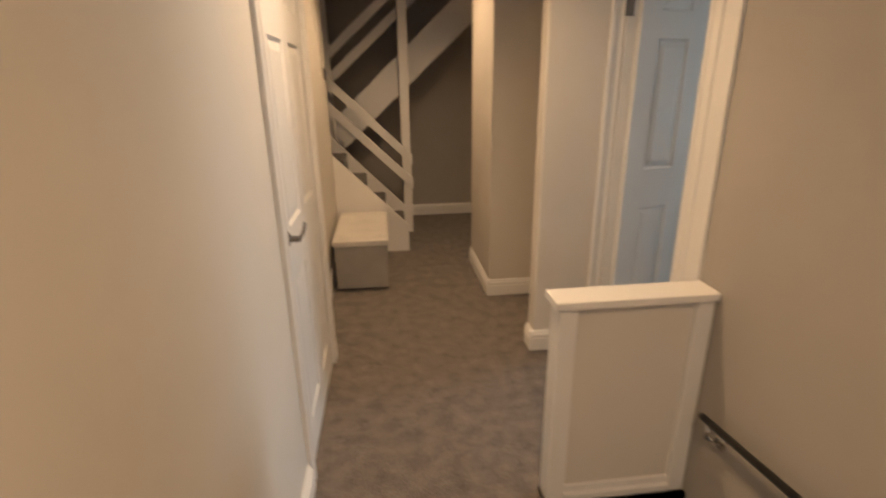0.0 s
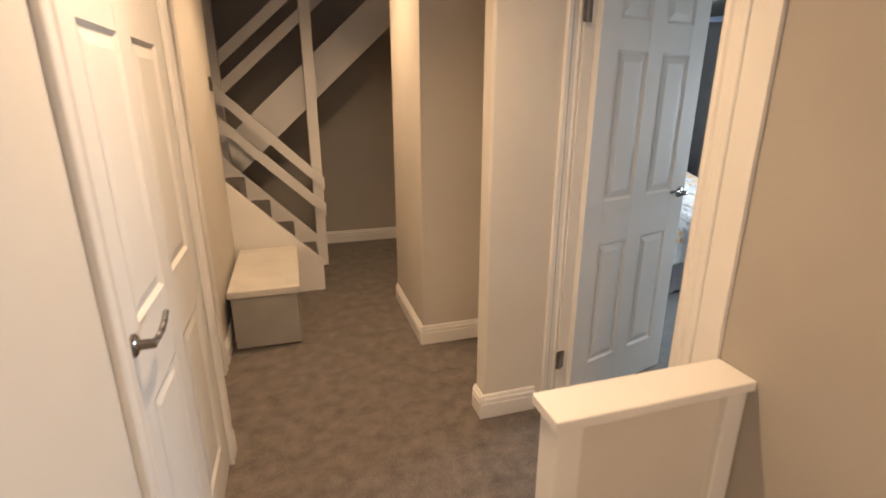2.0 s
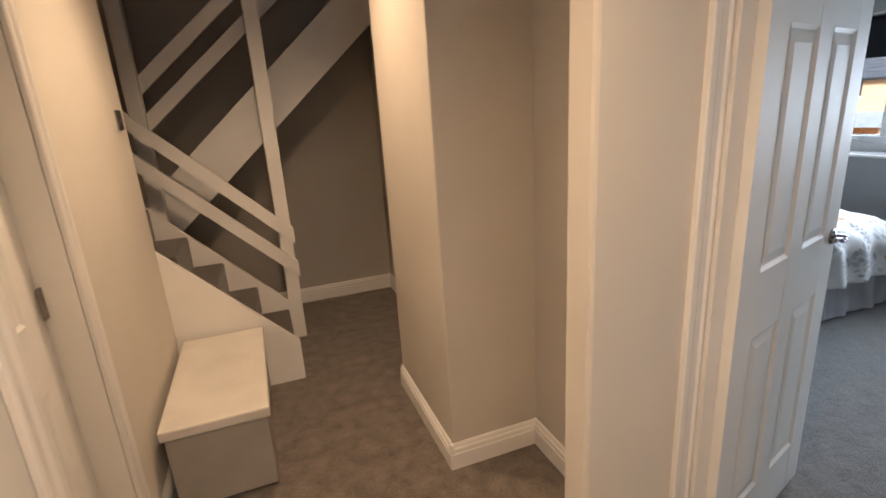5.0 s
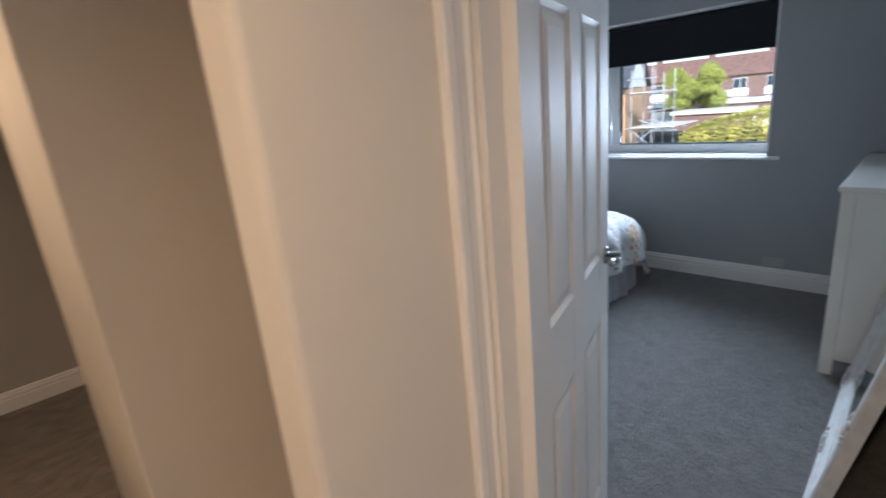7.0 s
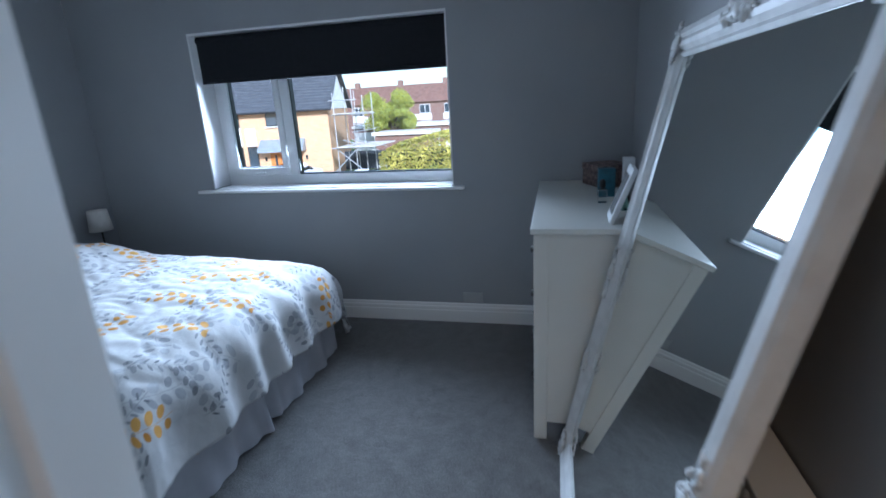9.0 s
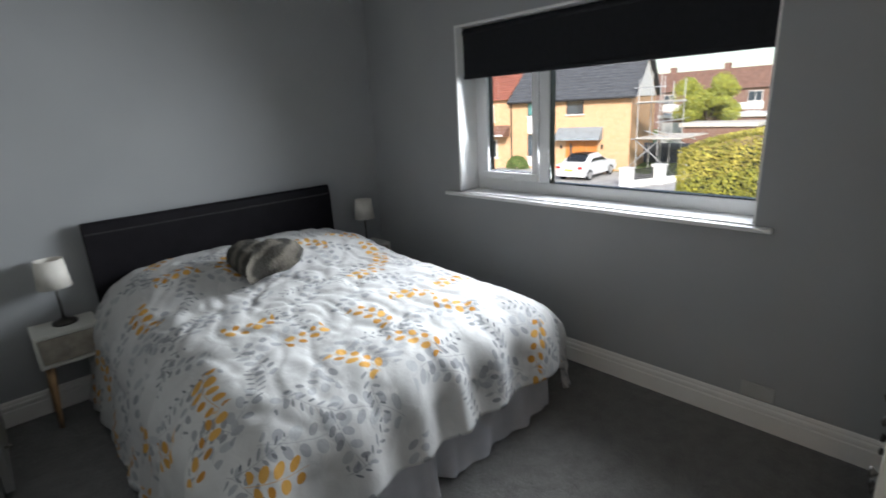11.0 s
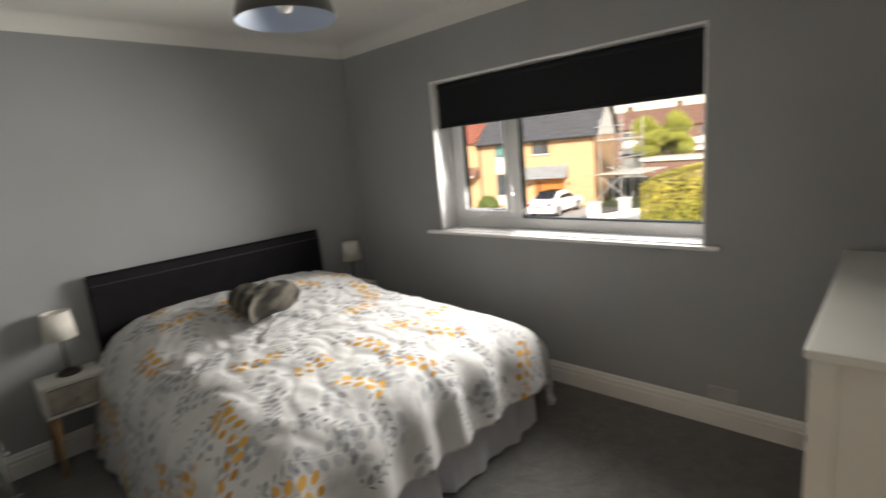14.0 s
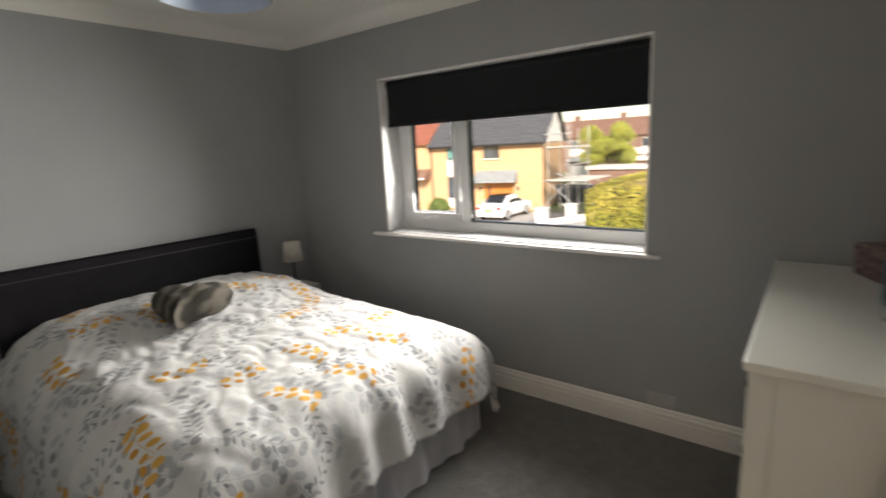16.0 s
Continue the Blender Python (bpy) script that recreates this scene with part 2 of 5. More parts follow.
M_SHADE = surface("off_white_linen_shade", (0.70, 0.66, 0.60), 0.9, 0.05, 20, 500, 0.3, 0.0006, spec=0.2)
M_PENDANT = surface("dark_grey_enamel", (0.035, 0.034, 0.03), 0.35, 0.1, 8, 60, 0.03, 0.0003)
M_PENDIN = surface("pale_blue_white_enamel", (0.42, 0.48, 0.58), 0.45, 0.03, 8, 60, 0.03, 0.0003)
M_RAD = surface("white_radiator_enamel", (0.78, 0.77, 0.74), 0.3, 0.02, 4, 60, 0.02, 0.0003)
M_MIRROR, _nt, _b = nodes_of("silvered_mirror")
_b.inputs["Base Color"].default_value, _b.inputs["Metallic"].default_value, _b.inputs["Roughness"].default_value = (0.86, 0.89, 0.87, 1), 1, 0.015
M_FRAME = surface("chalky_white_carved_frame", (0.60, 0.60, 0.59), 0.5, 0.08, 16, 150, 0.4, 0.001)
M_GLASS = glass_material("clear_glass")
M_PANE = bpy.data.materials.new("window_pane_glass")
M_PANE.use_nodes = True
_nt = M_PANE.node_tree
_nt.nodes.remove(_nt.nodes["Principled BSDF"])
_tr, _gl, _mx = _nt.nodes.new("ShaderNodeBsdfTransparent"), _nt.nodes.new("ShaderNodeBsdfGlossy"), _nt.nodes.new("ShaderNodeMixShader")
_gl.inputs["Roughness"].default_value, _mx.inputs[0].default_value = 0.01, 0.03
_nt.links.new(_tr.outputs[0], _mx.inputs[1]), _nt.links.new(_gl.outputs[0], _mx.inputs[2])
_nt.links.new(_mx.outputs[0], _nt.nodes["Material Output"].inputs[0])
# box body: grey-cream, with the front's shade worked into the colour
M_OTTO_SHADED = surface("worn_faux_leather_shaded_grey", (0.33, 0.31, 0.28), 0.5, 0.07, 5, 200, 0.2, 0.0006)
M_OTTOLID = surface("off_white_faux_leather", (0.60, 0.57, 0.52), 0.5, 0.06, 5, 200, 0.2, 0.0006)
M_SOCKET = surface("grey_white_plastic", (0.40, 0.40, 0.39), 0.45, 0.03, 6, 60, 0.03, 0.0003)
M_HINGE = surface("dull_steel", (0.26, 0.24, 0.22), 0.4, 0.2, 14, 120, 0.1, 0.0003, metal=0.7)
M_LEVER = surface("dull_chrome", (0.34, 0.32, 0.30), 0.22, 0.05, 10, 80, 0.02, 0.0002, metal=1.0)
M_BLACK = surface("black_plastic", (0.015, 0.015, 0.016), 0.4)
M_TEAL = surface("teal_blue_card", (0.03, 0.12, 0.17), 0.5, 0.2, 30)
M_FLORAL = surface("brown_rose_patterned_card", (0.16, 0.11, 0.10), 0.6, 0.7, 45)
M_CARD = surface("white_card", (0.7, 0.7, 0.7), 0.6)
M_GRASS = surface("grass", (0.12, 0.17, 0.05), 0.9, 0.3, 2)
M_ASPHALT = surface("asphalt", (0.09, 0.09, 0.09), 0.9, 0.2, 3)
M_PAVE = surface("pale_concrete_paving", (0.42, 0.41, 0.39), 0.9, 0.15, 2)
M_BUFF = brick_material("buff_brick", (0.62, 0.36, 0.19), (0.53, 0.30, 0.15), (0.50, 0.41, 0.30))
M_BROWNBRICK = brick_material("brown_brick", (0.22, 0.11, 0.08), (0.17, 0.09, 0.07), (0.25, 0.2, 0.17))
M_SLATE = surface("dark_roof_tile", (0.075, 0.08, 0.09), 0.7, 0.2, 3)
M_REDTILE = surface("red_roof_tile", (0.26, 0.09, 0.06), 0.8, 0.2, 3)
M_BROWNTILE = surface("brown_roof_tile", (0.20, 0.11, 0.08), 0.8, 0.2, 2)
M_RENDER = surface("white_render", (0.72, 0.71, 0.69), 0.8, 0.04, 1)
M_ORANGE = surface("varnished_orange_timber", (0.48, 0.17, 0.03), 0.5, 0.15, 6)
M_ZINC = surface("blue_grey_canopy_metal", (0.25, 0.28, 0.30), 0.5, 0.1, 3)
M_FENCE = surface("dark_blue_grey_fence_paint", (0.05, 0.06, 0.075), 0.7, 0.1, 3)
M_CAR = surface("white_car_paint", (0.72, 0.73, 0.74), 0.25, 0.01, 2, 40, 0.0)
M_CARGLASS = surface("dark_car_glass", (0.02, 0.022, 0.025), 0.1, 0.05)
M_TYRE = surface("black_rubber", (0.02, 0.02, 0.02), 0.8)
M_WINDOW = surface("reflecting_dark_window", (0.05, 0.065, 0.08), 0.1, 0.4, 0.6)
M_TEALWIN = surface("teal_tinted_window", (0.10, 0.30, 0.30), 0.15, 0.2, 1)
M_STEEL = surface("galvanised_scaffold_tube", (0.50, 0.50, 0.50), 0.4, 0.1, 8, metal=0.5)
M_BOARD = surface("pale_scaffold_board", (0.62, 0.58, 0.52), 0.8, 0.1, 4)
M_LEAFY = surface("yellow_green_leaves", (0.32, 0.36, 0.07), 0.7, 0.3, 3)
M_HEDGE = surface("hedge_leaves", (0.27, 0.28, 0.05), 0.7, 0.3, 2.5)
M_HEDGETOP = surface("autumn_hedge_leaves", (0.46, 0.40, 0.08), 0.7, 0.4, 3)
M_BARK = surface("bark", (0.12, 0.09, 0.06), 0.9, 0.2, 6)


# ---------- mesh helpers ----------
def mesh_ob(name, bm, material, parent=None, label="", kind="", smooth=False):
    me = bpy.data.meshes.new(name)
    bmesh.ops.recalc_face_normals(bm, faces=bm.faces)
    bm.to_mesh(me)
    bm.free()
    for mt in (material if isinstance(material, (list, tuple)) else [material]):
        me.materials.append(mt)
    if smooth:
        me.polygons.foreach_set("use_smooth", [True] * len(me.polygons))
    ob = new(name, me)
    ob.parent = parent
    return tagged(ob, label=label, kind=kind)


def add_box(bm, x0, x1, y0, y1, z0, z1, bevel=0.0, mi=0):
    geo = bmesh.ops.create_cube(bm, size=1)
    for v in geo["verts"]:
        v.co = ((x0 + x1) / 2 + v.co.x * (x1 - x0), (y0 + y1) / 2 + v.co.y * (y1 - y0), (z0 + z1) / 2 + v.co.z * (z1 - z0))
    faces = list({f for v in geo["verts"] for f in v.link_faces})
    for f in faces:
        f.material_index = mi
    if bevel:
        edges = list({e for v in geo["verts"] for e in v.link_edges})
        bmesh.ops.bevel(bm, geom=edges, offset=bevel, segments=2, affect="EDGES", profile=0.5)


def box(name, x0, x1, y0, y1, z0, z1, m, parent=None, label="", kind="", bevel=0.0):
    bm = bmesh.new()
    add_box(bm, x0, x1, y0, y1, z0, z1, bevel)
    return mesh_ob(name, bm, m, parent, label, kind)


def add_lathe(bm, profile, at=(0, 0, 0), seg=28, turn=None):
    """Rings of (radius, height) turned about z; turn: a matrix laid over it."""
    rings, t = [], Matrix.Translation(at) @ (turn or Matrix())
    for r, z in profile:
        rings.append([bm.verts.new(t @ Vector((r * math.cos(2 * math.pi * k / seg), r * math.sin(2 * math.pi * k / seg), z))) for k in range(seg)])
    for a, b in zip(rings, rings[1:]):
        for k in range(seg):
            bm.faces.new((a[k], a[(k + 1) % seg], b[(k + 1) % seg], b[k]))
    if profile[0][0] > 0.0005:
        bm.faces.new(rings[0][::-1])
    if profile[-1][0] > 0.0005:
        bm.faces.new(rings[-1])


def add_rod(bm, a, b, r0, r1=None, seg=12):
    a, b = Vector(a), Vector(b)
    q = (b - a).to_track_quat("Z", "Y").to_matrix().to_4x4()
    add_lathe(bm, [(r0, 0), (r1 if r1 is not None else r0, (b - a).length)], a, seg, q)


def add_prism(bm, poly, p0, p1, u, v):
    """The outline poly, in the directions u and v, drawn from p0 to p1."""
    p0, p1, u, v = Vector(p0), Vector(p1), Vector(u), Vector(v)
    a = [bm.verts.new(p0 + u * s + v * t) for s, t in poly]
    b = [bm.verts.new(p1 + u * s + v * t) for s, t in poly]
    n = len(poly)
    for k in range(n):
        bm.faces.new((a[k], a[(k + 1) % n], b[(k + 1) % n], b[k]))
    bm.faces.new(a[::-1]), bm.faces.new(b)


def prism(name, poly, p0, p1, u, v, m, parent=None, label="", kind=""):
    bm = bmesh.new()
    add_prism(bm, poly, p0, p1, u, v)
    return mesh_ob(name, bm, m, parent, label, kind)


def thing(name, x, y, z, label, category, rz=0.0, group=""):
    ob = new(name)
    ob.matrix_world = pose(x, y, z, 0, 0, rz)
    return tagged(ob, label=label, category=category, group=group)


S = "structure"
Z = (0, 0, 1)
SKIRT = [(a * 0.95, c * 0.83) for a, c in [(0, 0), (0.018, 0), (0.018, 0.088), (0.014, 0.092), (0.014, 0.104), (0.018, 0.108), (0.016, 0.118), (0.010, 0.124), (0.010, 0.132), (0.005, 0.142), (0, 0.145)]]
ARCH = [(0, 0), (0.012, 0), (0.016, 0.006), (0.016, 0.012), (0.011, 0.018), (0.011, 0.036), (0.017, 0.044), (0.017, 0.062), (0.014, 0.066), (0, 0.066)]


def skirting(p0, p1, out, tall=1.0):
    """A moulded board along the foot of a wall; out: the way from the wall into the room."""
    return prism("baseboard", [(a, c * tall) for a, c in SKIRT], (*p0, 0.0), (*p1, 0.0), (*out, 0), Z, M_GLOSS, kind=S)


def architrave(at, out, away, height=2.04, parent=None):
    """An upright door moulding; out: from the wall, away: from the opening."""
    return prism("trim", ARCH, (*at, 0), (*at, height), (*out, 0), (*away, 0), M_GLOSS, kind=S)


# ---------- structure ----------
H = 2.4
box("floor", 0.6, 3.58, 4.75, 9.0, -0.22, 0, M_CARPET, kind=S)
box("floor_landing", 1.8, 3.02, 1.0, 4.75, -0.22, 0, M_CARPET, kind=S)
box("floor_bedroom", 3.58, 7.05, 4.95, 8.9, -0.22, 0, M_CARPET_BED, kind=S)
box("threshold_bar", 3.572, 3.595, 4.99, 5.78, 0.0, 0.006, M_DARKMETAL, kind=S)
box("ceiling", 1.6, 3.62, 1.0, 7.55, H, H + 0.1, M_CEIL, kind=S)
HB = 2.365
box("ceiling_bedroom", 3.62, 7.4, 4.9, 8.95, HB, HB + 0.1, M_CEIL, kind=S)
box("ceiling_stairwell", 0.5, 3.66, 7.55, 9.0, 4.6, 4.7, M_STAIRWALL_DIM, kind=S)
WX = 2.173
box("wall_left_near", 2.01, WX, 1.0, 4.955, 0, H, M_CREAM, kind=S)
box("wall_left_near_head", 2.01, WX, 4.955, 5.892, 2.0, H, M_CREAM, kind=S)
box("wall_left_near_pier", 1.93, WX, 5.892, 5.930, 0, H, M_CREAM, kind=S)
XF = 2.068
box("wall_left_far_lintel", XF - 0.13, XF, 5.930, 6.610, 2.0, H, M_CREAM, kind=S)
box("wall_left_far", XF - 0.13, XF, 6.610, 7.665, 0, 4.6, M_CREAM, kind=S, bevel=0.008)
box("wall_left_outer", 1.5, 1.60, 4.0, 7.6, -0.1, 4.6, M_CREAM, kind=S)
box("wall_south", 1.7, 3.7, 0.88, 1.0, -2.8, H, M_CREAM, kind=S)
box("wall_stairwell_side", 2.93, 3.02, 1.0, 4.75, -2.8, -0.22, M_CREAM, kind=S)
box("wall_stairwell_end", 3.02, 3.555, 4.75, 4.85, -2.8, -0.0, M_CREAM, kind=S)
XR = 3.555
box("wall_right", XR, 3.66, 0.9, 4.93, -2.8, H, M_STAIRWALL_DIM, kind=S)
box("wall_right_head", XR, 3.66, 4.93, 5.83, 2.0, H, M_STAIRWALL_DIM, kind=S)
box("wall_stub", 3.286, 3.66, 5.828, 5.930, 0, H, M_CREAM, kind=S, bevel=0.012)
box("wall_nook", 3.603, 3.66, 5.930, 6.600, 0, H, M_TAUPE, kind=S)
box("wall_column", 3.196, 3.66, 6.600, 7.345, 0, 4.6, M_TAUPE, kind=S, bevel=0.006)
box("wall_alcove_side", 3.56, 3.66, 7.345, 8.93, 0, 4.6, M_STAIRWALL_DIM, kind=S)
box("wall_back", 0.5, 3.66, 8.93, 9.03, 0, 4.6, M_STAIRWALL_DIM, kind=S)
box("wall_stair_west", 0.4, 0.5, 7.5, 9.03, 0, 4.6, M_STAIRWALL_DIM, kind=S)
box("wall_stair_upper", 0.4, 3.66, 7.585, 7.665, 2.5, 4.6, M_STAIRWALL_DIM, kind=S)
box("wall_headboard", 3.66, 7.35, 8.785, 8.9, 0, H, M_GREY, kind=S)
box("wall_radiator", 3.66, 7.35, 4.95, 5.07, 0, H, M_GREY, kind=S)
WW = 7.042
for a, b, c, d in ((5.07, 6.125, 0, H), (7.862, 8.785, 0, H), (6.125, 7.862, 0, 0.915), (6.125, 7.862, 1.962, H)):
    box("wall_window", WW, 7.35, a, b, c, d, M_GREY, kind=S)
box("wall_window_lining", WW + 0.002, 7.27, 7.850, 7.864, 0.945, 1.955, M_SILL, kind=S)
box("wall_window_lining", WW + 0.002, 7.27, 6.123, 6.135, 0.945, 1.955, M_SILL, kind=S)
box("wall_window_lining", WW + 0.002, 7.27, 6.123, 7.864, 1.950, 1.964, M_SILL, kind=S)
box("wall_bedroom_partition", 3.66, 3.70, 5.935, 8.785, 0, H, M_GREY, kind=S)

# unseen wall, added to keep sun and sky off the stairs
box("wall_light_block", 0.4, XF - 0.13, 7.585, 7.665, -0.2, 2.5, M_STAIRWALL_DIM, kind=S)
skirting((WX, 4.945), (WX, 1.0), (1, 0))
skirting((WX, 5.928), (WX, 5.902), (1, 0))
skirting((XF, 7.665), (XF, 6.68), (1, 0))
skirting((3.548, 5.828), (3.270, 5.828), (0, -1))
skirting((3.286, 5.812), (3.286, 5.930), (-1, 0))
skirting((3.603, 6.600), (3.603, 5.930), (-1, 0))
skirting((3.603, 6.600), (3.180, 6.600), (0, -1))
skirting((3.196, 6.584), (3.196, 7.345), (-1, 0))
skirting((1.6, 8.93), (3.56, 8.93), (0, -1))
skirting((3.56, 7.345), (3.56, 8.93), (-1, 0))
skirting((WW, 5.07), (WW, 8.785), (-1, 0), 1.12)
skirting((3.70, 8.785), (WW, 8.785), (0, -1), 1.12)
skirting((3.66, 5.07), (WW, 5.07), (0, 1), 1.12)
skirting((3.70, 5.94), (3.70, 8.785), (1, 0), 1.12)

for p0, p1, out in (((WW, 5.07), (WW, 8.785), (-1, 0)), ((3.70, 8.785), (WW, 8.785), (0, -1)), ((3.66, 5.07), (WW, 5.07), (0, 1))):
    bmc = bmesh.new()
    poly = [(0, 0), (0, -0.088)] + [(0.088 * (1 - math.cos(a)), -0.088 + 0.088 * math.sin(a)) for a in [k * math.pi / 16 for k in range(1, 8)]] + [(0.088, 0)]
    add_prism(bmc, poly, (*p0, HB), (*p1, HB), (*out, 0), Z)
    mesh_ob("coving", bmc, M_CEIL, kind=S)


# ---------- doors ----------
def door_leaf(parent, width, height, t=0.035, low=0.0):
    """A six-panel leaf from the hinge at x=0 along +x, its faces at y=0 and y=t."""
    bm = bmesh.new()
    add_box(bm, 0.001, width - 0.001, 0.009, t - 0.009, 0.001, height - 0.001)
    st, mid = 0.115, 0.105
    rows = [(0.20 - low, 0.80 - low), (1.00 - low, 1.62 - low), (1.74 - low, height - 0.11)]
    ry = [0, rows[0][0], rows[0][1], rows[1][0], rows[1][1], rows[2][0], height - 0.11, height]
    for a, b in ((0, st), (width / 2 - mid / 2, width / 2 + mid / 2), (width - st, width)):
        add_box(bm, a, b, 0, t, 0, height)
    for a, b in zip(ry[0::2], ry[1::2]):
        add_box(bm, st, width / 2 - mid / 2, 0.0005, t - 0.0005, a, b)
        add_box(bm, width / 2 + mid / 2, width - st, 0.0005, t - 0.0005, a, b)
    leaf = mesh_ob("leaf", bm, M_DOOR, parent)
    for z0, z1 in rows:
        for x0, x1 in ((st, width / 2 - mid / 2), (width / 2 + mid / 2, width - st)):
            bp = bmesh.new()
            for y_out, y_in in ((0.001, 0.0075), (t - 0.001, t - 0.0075)):
                rings = []
                for inset, yy in ((-0.001, y_out - 0.002 if y_out < t / 2 else y_out + 0.002), (0.010, y_in), (0.016, y_in), (0.042, y_out)):
                    rings.append([bp.verts.new((x, yy, z)) for x, z in ((x0 + inset, z0 + inset), (x1 - inset, z0 + inset), (x1 - inset, z1 - inset), (x0 + inset, z1 - inset))])
                for r1, r2 in zip(rings, rings[1:]):
                    for k in range(4):
                        bp.faces.new((r1[k], r1[(k + 1) % 4], r2[(k + 1) % 4], r2[k]))
                bp.faces.new(rings[-1])
            mesh_ob("door_panel", bp, M_DOOR, parent)
    return leaf


def lever(parent, x, z, face, way, drop=0.0):
    """A curved chrome lever on the leaf's face; face: -1 or 1 along y, way: -1 or 1 along x."""
    bm = bmesh.new()
    rot = Matrix.Rotation(radians(90 if face < 0 else -90), 4, "X")
    add_lathe(bm, [(0.026, 0), (0.026, 0.005), (0.021, 0.009), (0.011, 0.011), (0.010, 0.045), (0.0, 0.047)], (x, 0.0 if face < 0 else 0.035, z), 24, rot)
    base = Vector((x, (0.0 if face < 0 else 0.035) + face * 0.040, z))
    pts = [(0, 0, 0), (0.03, 0, -0.003), (0.055, 0.004, 0.003), (0.08, 0.006, 0.014), (0.105, 0.004, 0.020), (0.128, 0, 0.017)]
    for (a, b_, c), (d, e, f_) in zip(pts, pts[1:]):
        add_rod(bm, base + Vector((a * way, face * b_, c)), base + Vector((d * way, face * e, f_)), 0.0072, 0.0072, 12)
    return mesh_ob("door_handle", bm, M_LEVER, parent, "curved polished chrome lever handle", smooth=True)


def hinge(parent, x, y, z):
    bm = bmesh.new()
    add_rod(bm, (x, y, z - 0.045), (x, y, z + 0.045), 0.007, seg=12)
    add_box(bm, x - 0.003, x + 0.024, y + 0.001, y + 0.004, z - 0.045, z + 0.045)
    add_box(bm, x - 0.024, x + 0.0, y + 0.001, y + 0.004, z - 0.045, z + 0.045)
    return mesh_ob("hinge", bm, M_HINGE, parent, "dull steel butt hinge")


# the closed door in the wall by the landing: hinge on its far edge
d1 = new("door_1")
tagged(d1, kind=S)
door_leaf(d1, 0.822, 1.975, low=0.03)
for zz in (0.23, 1.74):
    hinge(d1, -0.002, -0.004 + 0.039 - 0.039, zz)
lever(d1, 0.765, 0.945, 1, -1)
d1.matrix_world = pose(WX - 0.037, 5.835, 0.008, 0, 0, -90)
box("door_frame", WX - 0.14, WX - 0.002, 4.955, 5.011, 0, 2.0, M_GLOSS, kind=S)
box("door_frame", WX - 0.14, WX - 0.002, 5.840, 5.892, 0, 2.0, M_GLOSS, kind=S)
architrave((WX, 5.011), (1, 0), (0, -1))
architrave((WX, 5.832), (1, 0), (0, 1))

# the second door, in the wall that stands further back
d2 = new("door_2")
tagged(d2, kind=S)
d2.matrix_world = pose(XF - 0.125, 6.552, 0.008, 0, 0, -90)
door_leaf(d2, 0.592, 1.975)
for zz in (0.25, 1.02, 1.76):
    hinge(d2, 0.003, 0.040, zz)
box("door_frame", XF - 0.13, XF - 0.002, 5.932, 5.957, 0, 2.0, M_GLOSS, kind=S)
box("door_frame", XF - 0.13, XF - 0.002, 6.560, 6.612, 0, 2.0, M_GLOSS, kind=S)
architrave((XF, 6.566), (1, 0), (0, 1))

# the bedroom door, open into the room
d3 = new("door_3")
tagged(d3, kind=S)
d3.matrix_world = pose(3.710, 5.776, 0.010, 0, 0, 16.0)
door_leaf(d3, 0.720, 1.975)
lever(d3, 0.675, 0.985, -1, -1)
lever(d3, 0.675, 0.985, 1, -1)
for zz in (0.25, 1.76):
    hinge(d3, -0.046, 0.030, zz)
box("door_frame", 3.651, 3.700, 5.802, 5.8275, 0, 2.0, M_GLOSS, kind=S)
# black strip added for the shadow in the gap by the hinge
box("door_gap_shade", 3.700, 3.712, 5.820, 5.8275, 0, 2.0, M_BLACK, kind=S)
box("door_frame", 3.547, 3.665, 4.93, 5.025, 0, 2.0, M_GLOSS, kind=S)
box("door_stop", 3.585, 3.620, 5.025, 5.037, 0, 2.0, M_GLOSS, kind=S)
box("door_frame", 3.547, 3.665, 5.025, 5.80, 1.99, 2.02, M_GLOSS, kind=S)
prism("trim", ARCH, (XR, 5.012, 0), (XR, 5.012, 2.04), (-1, 0, 0), (0, -1, 0), M_GLOSS, kind=S)
box("trim_board", XR - 0.012, XR, 4.868, 4.945, 0, 2.06, M_GLOSS, kind=S)
prism("trim", ARCH, (3.650, 5.828, 0), (3.650, 5.828, 2.04), (0, -1, 0), (-1, 0, 0), M_GLOSS, kind=S)
box("trim", 3.665, 3.68, 4.90, 4.935, 0, 2.06, M_GLOSS, kind=S)

# ---------- half wall over the stairs ----------
hw = thing("half_wall", 3.286, 4.81, 0, "white painted half wall with a flat cap", "balustrade")
bm = bmesh.new()
add_box(bm, -0.245, 0.268, -0.022, 0.022, 0.0, 0.776)
mesh_ob("panel", bm, M_CREAM, hw)
bm = bmesh.new()
add_box(bm, -0.257, -0.192, -0.042, 0.042, 0, 0.776, 0.005)
mesh_ob("post", bm, M_GLOSS, hw)
bm = bmesh.new()
add_box(bm, 0.205, 0.266, -0.042, 0.042, 0, 0.776, 0.005)
mesh_ob("post", bm, M_GLOSS, hw)
for z0, z1 in ((0.0, 0.030), (0.030, 0.062)):
    bm = bmesh.new()
    add_box(bm, -0.192, 0.205, -0.042 + z0 * 0.4, 0.042 - z0 * 0.4, z0, z1, 0.003)
    mesh_ob("bottom_rail", bm, M_GLOSS, hw)
bm = bmesh.new()
add_box(bm, -0.273, 0.268, -0.058, 0.058, 0.776, 0.804, 0.004)
mesh_ob("cap", bm, M_GLOSS, hw)

